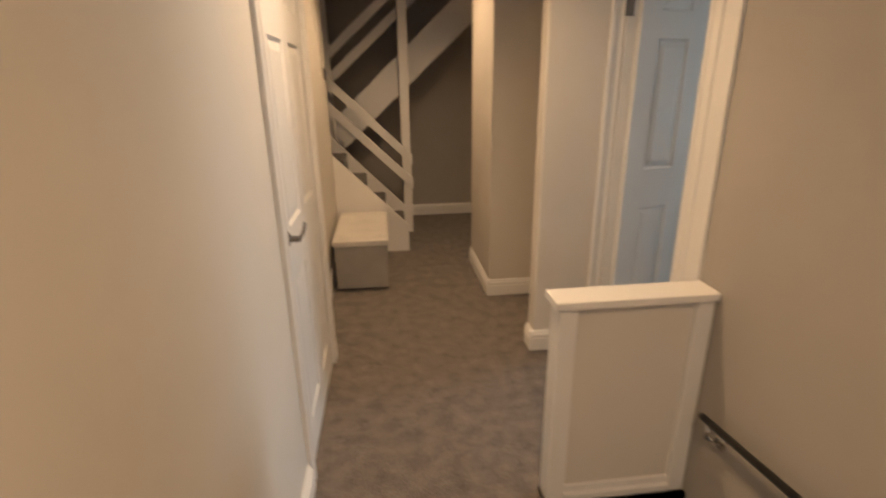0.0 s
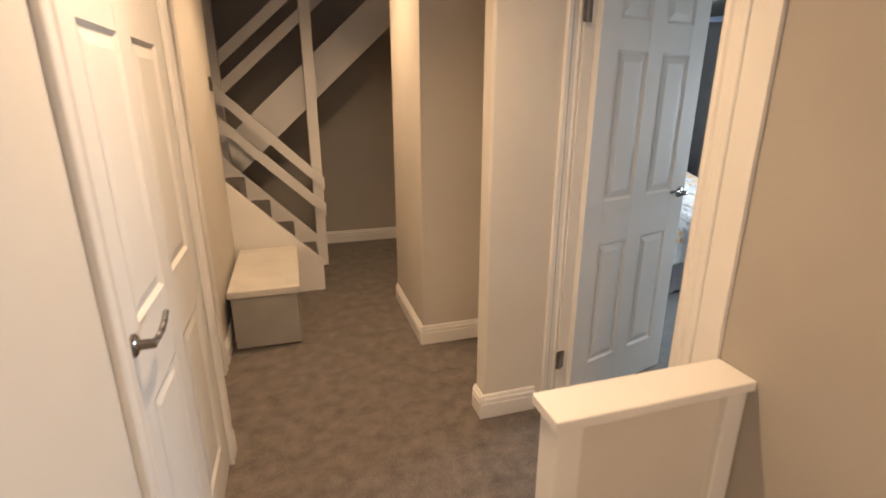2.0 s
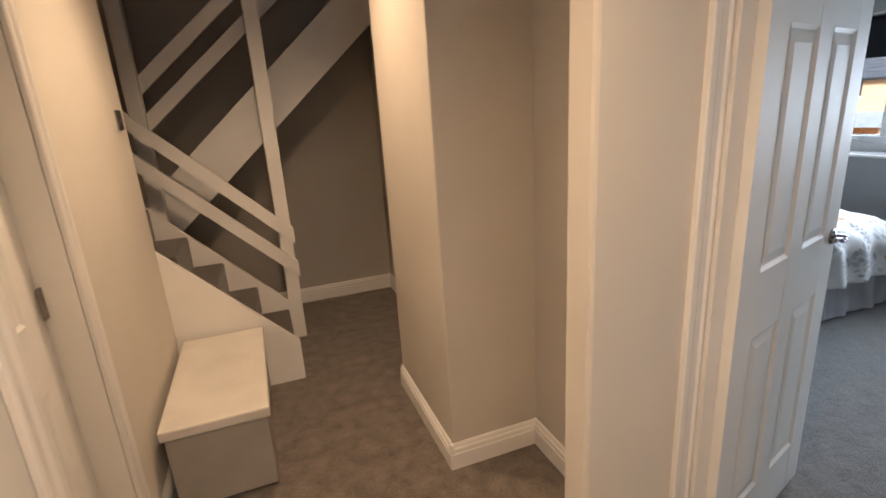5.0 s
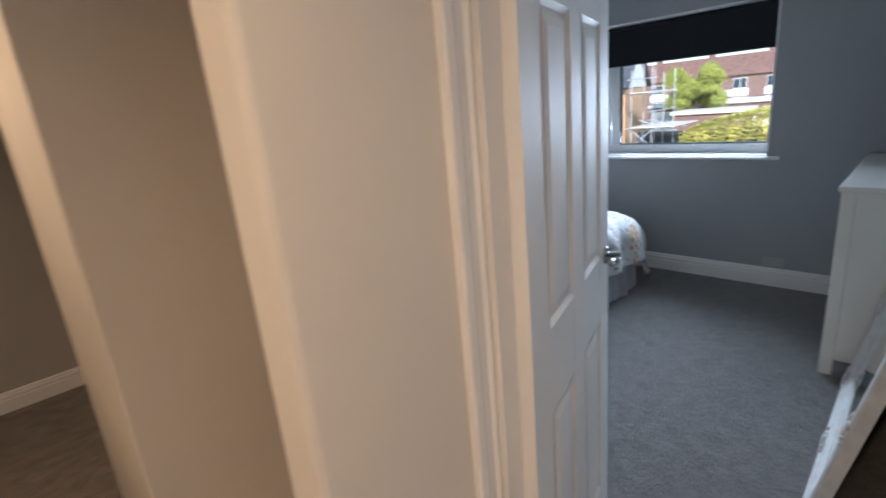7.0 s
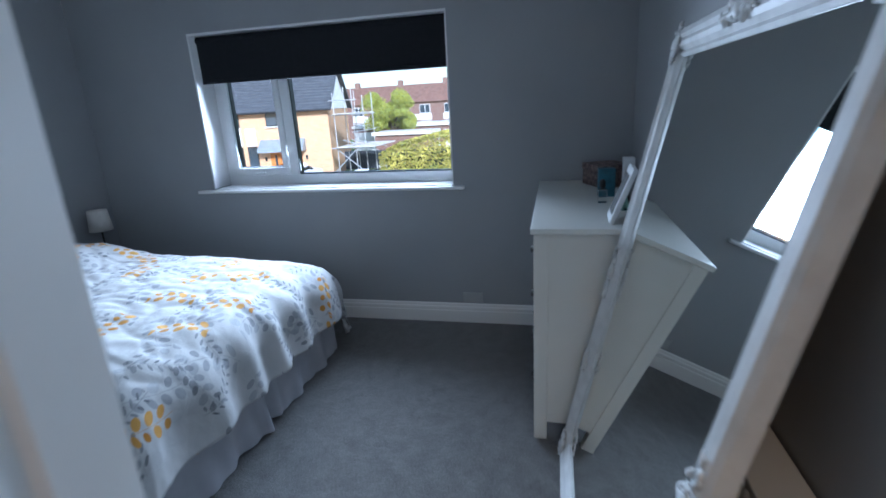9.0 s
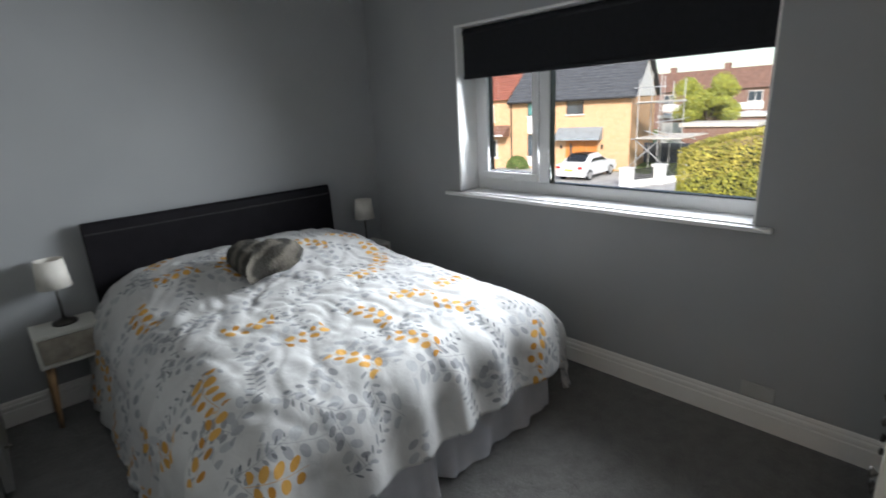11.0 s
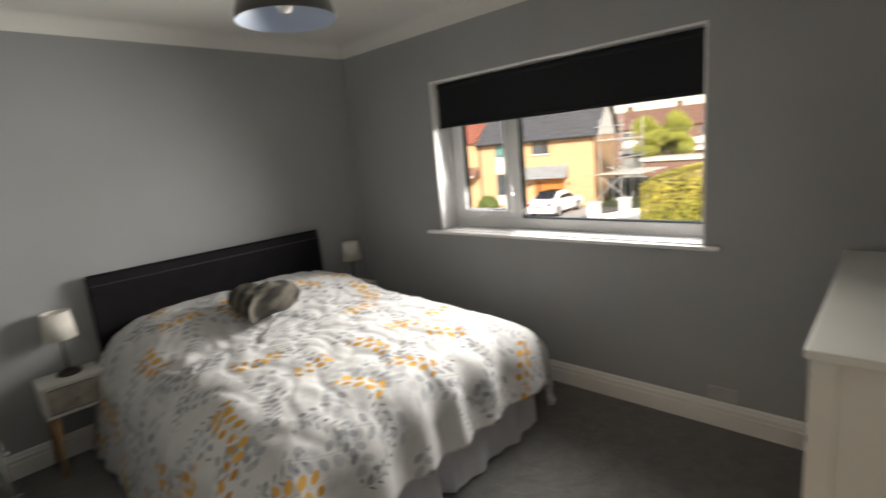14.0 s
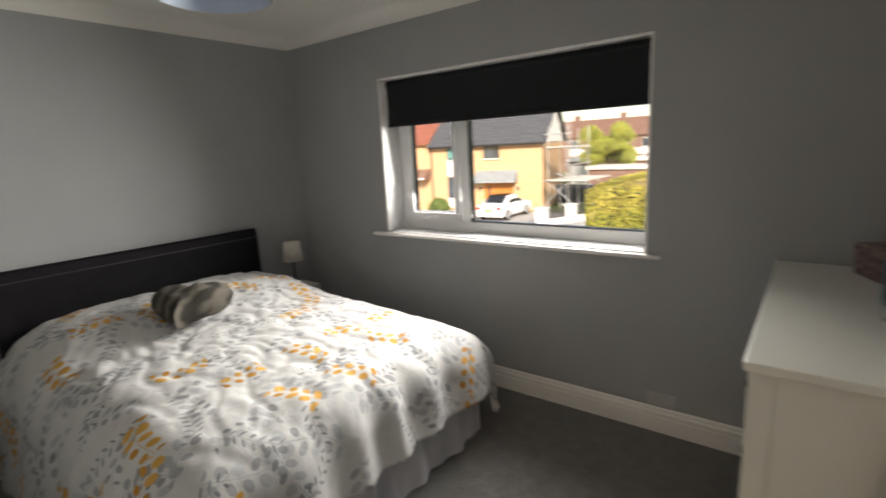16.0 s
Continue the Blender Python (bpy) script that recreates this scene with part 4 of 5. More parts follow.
# ---------- chest of drawers ----------
ch = thing("chest_of_drawers", 6.45, 5.32, 0, "white painted chest of drawers with dark knobs", "chest of drawers")
CW, CD = 0.585, 0.262
bm = bmesh.new()
add_box(bm, -CW, CW, -0.262, 0.272, 0.931, 0.955, 0.004)
mesh_ob("top", bm, M_WHITEWOOD, ch)
for sx in (-1, 1):
    for y0, y1 in ((-0.255, -0.20), (0.205, 0.26)):
        bm = bmesh.new()
        xx = sorted((sx * (CW - 0.015), sx * (CW - 0.06)))
        add_box(bm, xx[0], xx[1], y0, y1, 0, 0.931, 0.002)
        mesh_ob("leg", bm, M_WHITEWOOD, ch)
    bm = bmesh.new()
    xx = sorted((sx * (CW - 0.022), sx * (CW - 0.036)))
    add_box(bm, xx[0], xx[1], -0.20, 0.205, 0.10, 0.928)
    mesh_ob("side_panel", bm, M_WHITEWOOD, ch)
    bm = bmesh.new()
    add_box(bm, xx[0] - 0.002, xx[1] + 0.002, -0.20, 0.205, 0.085, 0.125)
    mesh_ob("bottom_rail", bm, M_WHITEWOOD, ch)
bm = bmesh.new()
add_box(bm, -CW + 0.06, CW - 0.06, -0.25, -0.235, 0.10, 0.925)
mesh_ob("back_panel", bm, M_WHITEWOOD, ch)
for r in range(4):
    z0 = 0.115 + r * 0.202
    for c in (-1, 1):
        bm = bmesh.new()
        xx = sorted((c * 0.006, c * (CW - 0.066)))
        add_box(bm, xx[0], xx[1], -0.20, 0.252, z0, z0 + 0.195, 0.003)
        dr = mesh_ob("drawer", bm, M_WHITEWOOD, ch)
        for q in (0.25, 0.75):
            bm = bmesh.new()
            add_lathe(bm, [(0.006, 0), (0.006, 0.012), (0.014, 0.018), (0.015, 0.024), (0, 0.029)], (xx[0] + (xx[1] - xx[0]) * q, 0.252, z0 + 0.095), 16, Matrix.Rotation(radians(-90), 4, "X"))
            mesh_ob("knob", bm, M_DARKMETAL, dr, "dark round knob", smooth=True)

TOP = 0.955
fb = thing("patterned_box", 6.86, 5.22, TOP, "brown rose-patterned card box on the chest of drawers", "box", rz=24)
bm = bmesh.new()
add_box(bm, -0.11, 0.11, -0.09, 0.09, 0, 0.085, 0.003)
mesh_ob("body", bm, M_FLORAL, fb)
bm = bmesh.new()
add_box(bm, -0.114, 0.114, -0.094, 0.094, 0.085, 0.118, 0.003)
mesh_ob("lid", bm, M_FLORAL, fb, "dark patterned lid")
gb = box("gift_box", 6.50, 6.56, 5.215, 5.295, TOP, TOP + 0.135, M_TEAL, bevel=0.003)
tagged(gb, label="teal blue card perfume box on the chest of drawers", category="box")
wb = box("carton", 6.46, 6.52, 5.135, 5.185, TOP, TOP + 0.19, M_CARD, bevel=0.002)
tagged(wb, label="tall white carton standing on the chest of drawers", category="box")
kb = box("black_case", 6.30, 6.42, 5.095, 5.165, TOP, TOP + 0.135, M_BLACK, bevel=0.006)
tagged(kb, label="small black toiletries case on the chest of drawers", category="box")
pf = thing("perfume_bottle", 6.36, 5.287, TOP, "clear glass perfume bottle with a black cap", "bottle")
bm = bmesh.new()
add_box(bm, -0.02, 0.02, -0.02, 0.02, 0, 0.062, 0.005)
mesh_ob("bottle", bm, M_GLASS, pf, "clear square glass")
bm = bmesh.new()
add_lathe(bm, [(0.009, 0.062), (0.009, 0.072), (0.014, 0.074), (0.013, 0.10), (0.006, 0.108)], (0, 0, 0), 18)
mesh_ob("cap", bm, M_BLACK, pf, smooth=True)
b2 = thing("perfume_bottle", 6.20, 5.215, TOP, "green glass bottle with a black cap", "bottle")
bm = bmesh.new()
add_lathe(bm, [(0.022, 0), (0.024, 0.01), (0.024, 0.06), (0.010, 0.075)], (0, 0, 0), 20)
mesh_ob("bottle", bm, glass_material("green_glass", (0.4, 0.7, 0.6)), b2, smooth=True)
bm = bmesh.new()
add_lathe(bm, [(0.011, 0.075), (0.011, 0.10), (0, 0.102)], (0, 0, 0), 16)
mesh_ob("cap", bm, M_BLACK, b2, smooth=True)
ph = new("photo_frame")
ph.matrix_world = pose(6.012, 5.285, TOP + 0.003, 0, 0, 177) @ pose(0, 0, 0, -21, 0, 0)
tagged(ph, label="white photo frame leaning back on the chest of drawers", category="picture frame")
bm = bmesh.new()
add_box(bm, -0.085, 0.085, -0.010, 0.010, 0, 0.22, 0.003)
mesh_ob("frame", bm, M_CARD, ph)
bm = bmesh.new()
add_box(bm, -0.06, 0.06, -0.0125, -0.0105, 0.03, 0.19)
mesh_ob("picture", bm, M_BLACK, ph, "dark picture")
bm = bmesh.new()
add_prism(bm, [(0.010, 0.14), (0.085, 0.035), (0.080, 0.030), (0.010, 0.12)], (-0.02, 0, 0), (0.02, 0, 0), (0, 1, 0), Z)
mesh_ob("strut", bm, M_BLACK, ph)

# ---------- leaning mirror ----------
MW, MH = 1.17, 1.655
mi = new("standing_mirror")
mi.matrix_world = pose(5.25, 5.455, 0.0, 12.2, 0, 0)
tagged(mi, label="tall ornate white framed mirror leaning against the grey wall", category="mirror")
bm = bmesh.new()
add_box(bm, -MW / 2 + 0.085, MW / 2 - 0.085, -0.012, -0.006, 0.085, MH - 0.085)
mesh_ob("mirror_glass", bm, M_MIRROR, mi, "clear silvered mirror glass")
bm = bmesh.new()
add_box(bm, -MW / 2 + 0.03, MW / 2 - 0.03, -0.026, -0.0125, 0.03, MH - 0.03)
mesh_ob("backing", bm, M_BLACK, mi, "dark backing board")
FP = [(0, -0.026), (0.0, 0.006), (0.010, 0.016), (0.026, 0.020), (0.036, 0.012), (0.046, 0.014), (0.058, 0.008), (0.070, -0.002), (0.080, 0.002), (0.088, -0.004), (0.088, -0.012), (0.09, -0.026)]
hx, hh = MW / 2, MH
for p0, p1, inw in (((-hx, 0, 0), (-hx, 0, hh), (1, 0, 0)), ((hx, 0, 0), (hx, 0, hh), (-1, 0, 0)), ((-hx + 0.001, 0.001, 0), (hx - 0.001, 0.001, 0), (0, 0, 1)), ((-hx + 0.001, 0.001, hh), (hx - 0.001, 0.001, hh), (0, 0, -1))):
    bm = bmesh.new()
    add_prism(bm, FP, p0, p1, inw, (0, 1, 0))
    mesh_ob("frame_side", bm, M_FRAME, mi)
rnd = random.Random(4)


def carving(cx, cz, sx, sz, n):
    """A cluster of scrolls and petals in relief."""
    bm = bmesh.new()
    for k in range(n):
        a = rnd.uniform(0, 2 * math.pi)
        r = rnd.uniform(0, 1) ** 0.6
        px, pz = cx + sx * r * math.cos(a), cz + sz * r * math.sin(a)
        s = rnd.uniform(0.005, 0.011)
        geo = bmesh.ops.create_icosphere(bm, subdivisions=1, radius=s)
        st_ = Matrix.Translation((px, 0.018, pz)) @ Matrix.Rotation(rnd.uniform(0, 3.1), 4, "Y") @ Matrix.Diagonal((1.9, 0.9, 0.8, 1))
        bmesh.ops.transform(bm, matrix=st_, verts=geo["verts"])
    geo = bmesh.ops.create_icosphere(bm, subdivisions=2, radius=0.022)
    bmesh.ops.transform(bm, matrix=Matrix.Translation((cx, 0.016, cz)) @ Matrix.Diagonal((1, 0.6, 1.2, 1)), verts=geo["verts"])
    return mesh_ob("carving", bm, M_FRAME, mi, "carved scroll ornament", smooth=True)


for cx in (-hx + 0.035, hx - 0.035):
    for cz in (0.05, MH - 0.05):
        carving(cx, cz, 0.036, 0.06, 42)
    carving(cx, MH * 0.5, 0.026, 0.10, 36)
    carving(cx, MH * 0.27, 0.03, 0.05, 18)
carving(0, MH - 0.03, 0.12, 0.03, 46)
carving(0, 0.03, 0.10, 0.03, 30)

# ---------- radiator ----------
ra = thing("radiator", 4.485, 5.058, 0.16, "white ribbed panel radiator fixed below the mirror on the grey wall", "radiator")
RL, RH = 0.95, 0.62
bm = bmesh.new()
prof, xx = [], 0.0
while xx < RL - 0.03:
    prof += [(xx + 0.010, 0.102), (xx + 0.016, 0.108), (xx + 0.030, 0.108), (xx + 0.036, 0.102)]
    xx += 0.036
a = [bm.verts.new((px, py, 0.035)) for px, py in prof]
b = [bm.verts.new((px, py, RH - 0.035)) for px, py in prof]
for k in range(len(prof) - 1):
    bm.faces.new((a[k], a[k + 1], b[k + 1], b[k]))
mesh_ob("front_panel", bm, M_RAD, ra)
bm = bmesh.new()
add_box(bm, 0.001, RL - 0.001, 0.086, 0.1015, 0.001, RH - 0.004)
mesh_ob("water_panel", bm, M_RAD, ra)
bm = bmesh.new()
add_box(bm, 0, RL, 0.018, 0.112, RH - 0.012, RH, 0.004)
mesh_ob("top_grille", bm, M_RAD, ra)
for sx in (0, RL - 0.006):
    bm = bmesh.new()
    add_box(bm, sx, sx + 0.006, 0.018, 0.112, 0.004, RH - 0.013, 0.002)
    mesh_ob("end_panel", bm, M_RAD, ra)
bm = bmesh.new()
add_lathe(bm, [(0.017, 0), (0.017, 0.010), (0.010, 0.012), (0.010, 0.022), (0, 0.024)], (0, 0.065, RH - 0.055), 20, Matrix.Rotation(radians(-90), 4, "Y"))
mesh_ob("bleed_valve", bm, M_CHROME, ra, "brass and chrome bleed plug", smooth=True)
for sx in (0.03, RL - 0.03):
    bm = bmesh.new()
    add_rod(bm, (sx, 0.06, -0.16), (sx, 0.06, 0.01), 0.0075)
    mesh_ob("pipe", bm, M_CHROME, ra, smooth=True)

# ---------- wardrobes ----------
ar = thing("armoire", 4.392, 6.62, 0, "antique white two-door wardrobe with a moulded cornice and steel knobs", "wardrobe", rz=-3.4)
AL, AD, AH = 0.82, 0.52, 1.72
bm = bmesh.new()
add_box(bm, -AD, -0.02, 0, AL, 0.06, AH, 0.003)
mesh_ob("carcass", bm, M_ARMSHADE, ar, "side panels with their shade put into a grey-green colour")
bm = bmesh.new()
add_box(bm, -AD - 0.01, 0.005, -0.01, AL + 0.01, 0.0, 0.09, 0.004)
mesh_ob("plinth", bm, M_ARM, ar)
bm = bmesh.new()
CP = [(-0.02, 0), (0.0, 0.0), (0.006, 0.012), (0.016, 0.02), (0.02, 0.035), (0.036, 0.045), (0.04, 0.065), (-0.02, 0.065)]
add_prism(bm, CP, (0, -0.03, AH - 0.02), (0, AL + 0.03, AH - 0.02), (1, 0, 0), Z)
add_prism(bm, CP, (-AD, 0, AH - 0.02), (0.03, 0, AH - 0.02), (0, -1, 0), Z)
add_box(bm, -AD, 0.0, 0.0, AL, AH + 0.001, AH + 0.04)
mesh_ob("cornice", bm, M_ARM, ar, "moulded antique white cornice")
for k in range(2):
    y0, y1 = 0.03 + k * (AL / 2 - 0.03) + k * 0.002, AL / 2 - 0.001 + k * (AL / 2 - 0.03)
    bm = bmesh.new()
    add_box(bm, -0.018, -0.002, y0, y1, 0.10, AH - 0.05)
    dd = mesh_ob("door", bm, M_ARM, ar)
    for a_, b_, c_, d_ in ((y0, y0 + 0.075, 0.10, AH - 0.05), (y1 - 0.075, y1, 0.10, AH - 0.05), (y0 + 0.075, y1 - 0.075, 0.10, 0.20), (y0 + 0.075, y1 - 0.075, AH - 0.15, AH - 0.05), (y0 + 0.075, y1 - 0.075, 0.62, 0.70)):
        rail_bm = bmesh.new()
        add_box(rail_bm, -0.002, 0.008, a_, b_, c_, d_, 0.002)
        mesh_ob("door_rail", rail_bm, M_ARM, dd)
    bm = bmesh.new()
    ky = y1 - 0.035 if k == 0 else y0 + 0.035
    add_lathe(bm, [(0.009, 0), (0.006, 0.012), (0.017, 0.022), (0.019, 0.030), (0.012, 0.038), (0, 0.04)], (0.008, ky, 0.86), 20, Matrix.Rotation(radians(90), 4, "Y"))
    mesh_ob("knob", bm, M_CHROME, dd, "round steel knob", smooth=True)
bm = bmesh.new()
add_box(bm, -0.02, 0.006, 0.0, 0.028, 0.09, AH - 0.02, 0.002)
mesh_ob("corner_post", bm, M_ARM, ar)
bm = bmesh.new()
add_box(bm, -0.02, 0.006, AL - 0.028, AL, 0.09, AH - 0.02, 0.002)
mesh_ob("corner_post", bm, M_ARM, ar)

wd = thing("tall_wardrobe", 4.503, 8.10, 0, "tall plain white wardrobe beside the bedside table", "wardrobe")
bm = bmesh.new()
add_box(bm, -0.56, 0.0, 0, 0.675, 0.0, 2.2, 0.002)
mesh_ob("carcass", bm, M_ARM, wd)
bm = bmesh.new()
add_box(bm, 0.006, 0.036, -0.004, 0.33, 0.46, 2.19, 0.003)
dw = mesh_ob("door", bm, M_ARM, wd)
bm = bmesh.new()
add_box(bm, 0.006, 0.036, 0.334, 0.675, 0.46, 2.19, 0.003)
dw2 = mesh_ob("door", bm, M_ARM, wd)
for z0, z1 in ((0.245, 0.45), (0.03, 0.235)):
    bm = bmesh.new()
    add_box(bm, 0.006, 0.036, -0.004, 0.675, z0, z1, 0.003)
    dq = mesh_ob("drawer", bm, M_ARM, wd)
    bm = bmesh.new()
    add_lathe(bm, [(0.008, 0), (0.006, 0.01), (0.014, 0.018), (0, 0.028)], (0.036, 0.2, (z0 + z1) / 2), 16, Matrix.Rotation(radians(90), 4, "Y"))
    mesh_ob("knob", bm, M_CHROME, dq, smooth=True)
for yy, dq in ((0.295, dw), (0.37, dw2)):
    bm = bmesh.new()
    add_lathe(bm, [(0.008, 0), (0.006, 0.01), (0.014, 0.018), (0.015, 0.024), (0, 0.03)], (0.036, yy, 1.08), 16, Matrix.Rotation(radians(90), 4, "Y"))
    mesh_ob("knob", bm, M_CHROME, dq, "round steel knob", smooth=True)

# ---------- outside ----------
G = -3.05
box("ground", 7.36, 400, -300, 300, G - 0.3, G, M_GRASS, kind=S)
box("road", 20.0, 26.5, -120, 120, G, G + 0.02, M_ASPHALT, kind=S)
box("pavement", 26.5, 28.6, -120, 120, G, G + 0.10, M_PAVE, kind=S)
box("driveway", 28.6, 34.2, 12.5, 29.0, G, G + 0.09, M_PAVE, kind=S)
box("wall_outer_skin", 7.352, 7.42, -2, 6.10, G, 3.6, M_BUFF, kind=S)
box("wall_outer_skin", 7.352, 7.42, 7.89, 12, G, 3.6, M_BUFF, kind=S)
box("wall_outer_skin", 7.352, 7.42, 6.10, 7.89, G, 0.89, M_BUFF, kind=S)
box("wall_outer_skin", 7.352, 7.42, 6.10, 7.89, 2.0, 3.6, M_BUFF, kind=S)


def casement(parent, x, y0, y1, z0, z1, glass, frame, cols=1):
    w = new("window")
    w.parent = parent
    bm = bmesh.new()
    t = 0.07
    add_box(bm, x - 0.06, x + 0.02, y0, y1, z0, z0 + t)
    add_box(bm, x - 0.06, x + 0.02, y0, y1, z1 - t, z1)
    for k in range(cols + 1):
        yc = y0 + (y1 - y0) * k / cols
        add_box(bm, x - 0.06, x + 0.02, max(y0, yc - t / 2), min(y1, yc + t / 2 + (t / 2 if k == 0 else 0)), z0 + t, z1 - t)
    mesh_ob("frame", bm, frame, w)
    for k in range(cols):
        bm = bmesh.new()
        add_box(bm, x - 0.02, x - 0.005, y0 + (y1 - y0) * k / cols + t / 2, y0 + (y1 - y0) * (k + 1) / cols - t / 2, z0 + t, z1 - t)
        mesh_ob("pane", bm, glass, w)
    bm = bmesh.new()
    add_box(bm, x - 0.14, x + 0.02, y0 - 0.06, y1 + 0.06, z0 - 0.07, z0 - 0.001)
    mesh_ob("sill", bm, M_RENDER, w)
    return w


def tiled_roof(parent, x0, x1, y0, y1, z0, z1, m, rows=14):
    """A pitched slope that rises from x0 to x1 in courses of tiles, each lapping the one below."""
    bm = bmesh.new()
    for k in range(rows):
        a, b = k / rows, (k + 1) / rows
        xa, xb, za, zb = x0 + (x1 - x0) * a, x0 + (x1 - x0) * b, z0 + (z1 - z0) * a, z0 + (z1 - z0) * b
        add_prism(bm, [(xa, za), (xb, zb), (xb, zb + 0.03), (xa, za + 0.075)], (0, y0, 0), (0, y1, 0), (1, 0, 0), Z)
    return mesh_ob("roof", bm, m, parent)


# buff brick house opposite
hs = thing("detached_house", 34.3, 24.3, G, "buff brick house with orange timber entrance", "house", rz=14)
FX = 0.0
y_r, y_l = -4.15, 4.1
EV = 4.85
bm = bmesh.new()
add_prism(bm, [(0, 0), (8.2, 0), (8.2, EV), (4.1, EV + 2.75), (0, EV)], (0, y_r, 0), (0, y_l, 0), (1, 0, 0), Z)
mesh_ob("wall", bm, M_BUFF, hs)
tiled_roof(hs, -0.45, 4.1, y_r - 0.3, y_l + 0.02, EV - 0.22, EV + 2.85, M_SLATE, 16)
tiled_roof(hs, 8.65, 4.1, y_r - 0.3, y_l + 0.02, EV - 0.22, EV + 2.85, M_SLATE, 16)
bm = bmesh.new()
add_rod(bm, (-0.5, y_r - 0.3, EV - 0.25), (-0.5, y_l, EV - 0.25), 0.065)
mesh_ob("gutter", bm, M_BLACK, hs)
bm = bmesh.new()
add_prism(bm, [(-0.5, EV - 0.30), (4.1, EV + 2.80), (8.7, EV - 0.30), (8.7, EV - 0.1), (4.1, EV + 3.0), (-0.5, EV - 0.1)], (0, y_r - 0.34, 0), (0, y_r - 0.301, 0), (1, 0, 0), Z)
mesh_ob("bargeboard", bm, M_SLATE, hs)
bm = bmesh.new()
add_prism(bm, [(0.2, EV - 0.2), (8.0, EV - 0.2), (4.1, EV + 2.5)], (0, y_r - 0.05, 0), (0, y_r - 0.002, 0), (1, 0, 0), Z)
mesh_ob("gable_render", bm, M_RENDER, hs)
bm = bmesh.new()
add_rod(bm, (-0.06, y_l - 0.1, 0), (-0.06, y_l - 0.1, EV - 0.2), 0.05)
mesh_ob("downpipe", bm, M_BLACK, hs)
casement(hs, -0.01, -1.15, -0.02, 3.70, 4.72, M_WINDOW, M_BLACK, 1)
casement(hs, -0.01, 1.75, 2.75, 3.70, 4.78, M_TEALWIN, M_BLACK, 1)
casement(hs, -0.01, 1.75, 2.75, 0.95, 2.45, M_WINDOW, M_BLACK, 2)
casement(hs, -0.01, 0.80, 1.45, 0.95, 2.45, M_WINDOW, M_BLACK, 1)
for y0, y1 in ((1.75, 2.75), (0.8, 1.45)):
    for z0, z1 in ((2.5, 3.62), (0.25, 0.86)):
        bm = bmesh.new()
        add_box(bm, -0.06, 0.0, y0, y1, z0, z1, 0.01)
        mesh_ob("white_panel", bm, M_RENDER, hs, "white rendered panel below the window")
bm = bmesh.new()
add_prism(bm, [(0, 2.85), (-0.95, 2.20), (-0.95, 2.06), (0, 2.06)], (0, -2.45, 0), (0, 0.55, 0), (1, 0, 0), Z)
mesh_ob("canopy", bm, M_ZINC, hs, "blue-grey metal door canopy")
dr = new("entrance_door")
dr.parent = hs
for k in range(3):
    bm = bmesh.new()
    y0 = -2.15 + k * 0.72
    add_box(bm, -0.05, 0.0, y0 + 0.01, y0 + 0.71, 0.0, 2.04, 0.01)
    mesh_ob("door_board", bm, M_ORANGE, dr, "orange varnished timber board")
bm = bmesh.new()
add_box(bm, -0.06, -0.045, -0.45, -0.30, 0.3, 1.8)
mesh_ob("glazing", bm, M_WINDOW, dr)
for yy in (-2.45, 0.30):
    bm = bmesh.new()
    add_box(bm, -0.12, 0, yy - 0.06, yy + 0.06, 1.45, 1.72, 0.01)
    mesh_ob("wall_light", bm, M_BLACK, hs, "black outdoor wall light")

# its neighbour
nb = thing("neighbouring_house", 32.28, 32.4, G, "buff brick house with a red tiled roof and small lean-to porch", "house", rz=14)
bm = bmesh.new()
add_prism(bm, [(0, 0), (8, 0), (8, 5.0), (4, 7.4), (0, 5.0)], (0, -4.25, 0), (0, 5, 0), (1, 0, 0), Z)
mesh_ob("wall", bm, M_BUFF, nb)
tiled_roof(nb, -0.4, 4.0, -4.25, 5.1, 4.85, 7.5, M_REDTILE, 15)
casement(nb, -0.01, -3.0, -1.6, 3.4, 4.6, M_WINDOW, M_RENDER, 2)
casement(nb, -0.01, -3.2, -1.8, 0.8, 2.1, M_WINDOW, M_RENDER, 2)
bm = bmesh.new()
add_prism(bm, [(0, 3.1), (-1.2, 2.5), (-1.2, 2.35), (0, 2.35)], (0, -4.2, 0), (0, -1.4, 0), (1, 0, 0), Z)
mesh_ob("porch_roof", bm, M_BROWNTILE, nb)
bm = bmesh.new()
add_rod(bm, (-1.25, -4.2, 2.45), (-1.25, -1.4, 2.45), 0.06)
mesh_ob("gutter", bm, M_RENDER, nb)

# white car on the drive, tail towards the road
car = thing("parked_car", 31.6, 21.1, G + 0.09, "white saloon car with dark windows parked on the pale driveway", "car", rz=3)
body = [(-2.15, 0.30), (-2.2, 0.62), (-2.12, 0.92), (-1.55, 1.02), (-0.95, 1.42), (0.25, 1.45), (1.05, 1.02), (2.0, 0.86), (2.2, 0.6), (2.15, 0.28), (-2.15, 0.28)]
bm = bmesh.new()
rows_ = []
for yy, k, top in ((-0.88, 0.97, 0.0), (-0.80, 1.0, 0.6), (-0.55, 1.0, 1.0), (0.55, 1.0, 1.0), (0.80, 1.0, 0.6), (0.88, 0.97, 0.0)):
    ring = []
    for px, pz in body:
        z = pz if pz <= 0.95 else 0.95 + (pz - 0.95) * top
        ring.append(bm.verts.new((px * k, yy, z)))
    rows_.append(ring)
for a, b in zip(rows_, rows_[1:]):
    for k in range(len(body)):
        bm.faces.new((a[k], a[(k + 1) % len(body)], b[(k + 1) % len(body)], b[k]))
bm.faces.new(rows_[0]), bm.faces.new(rows_[-1])
mesh_ob("body", bm, M_CAR, car)
bm = bmesh.new()
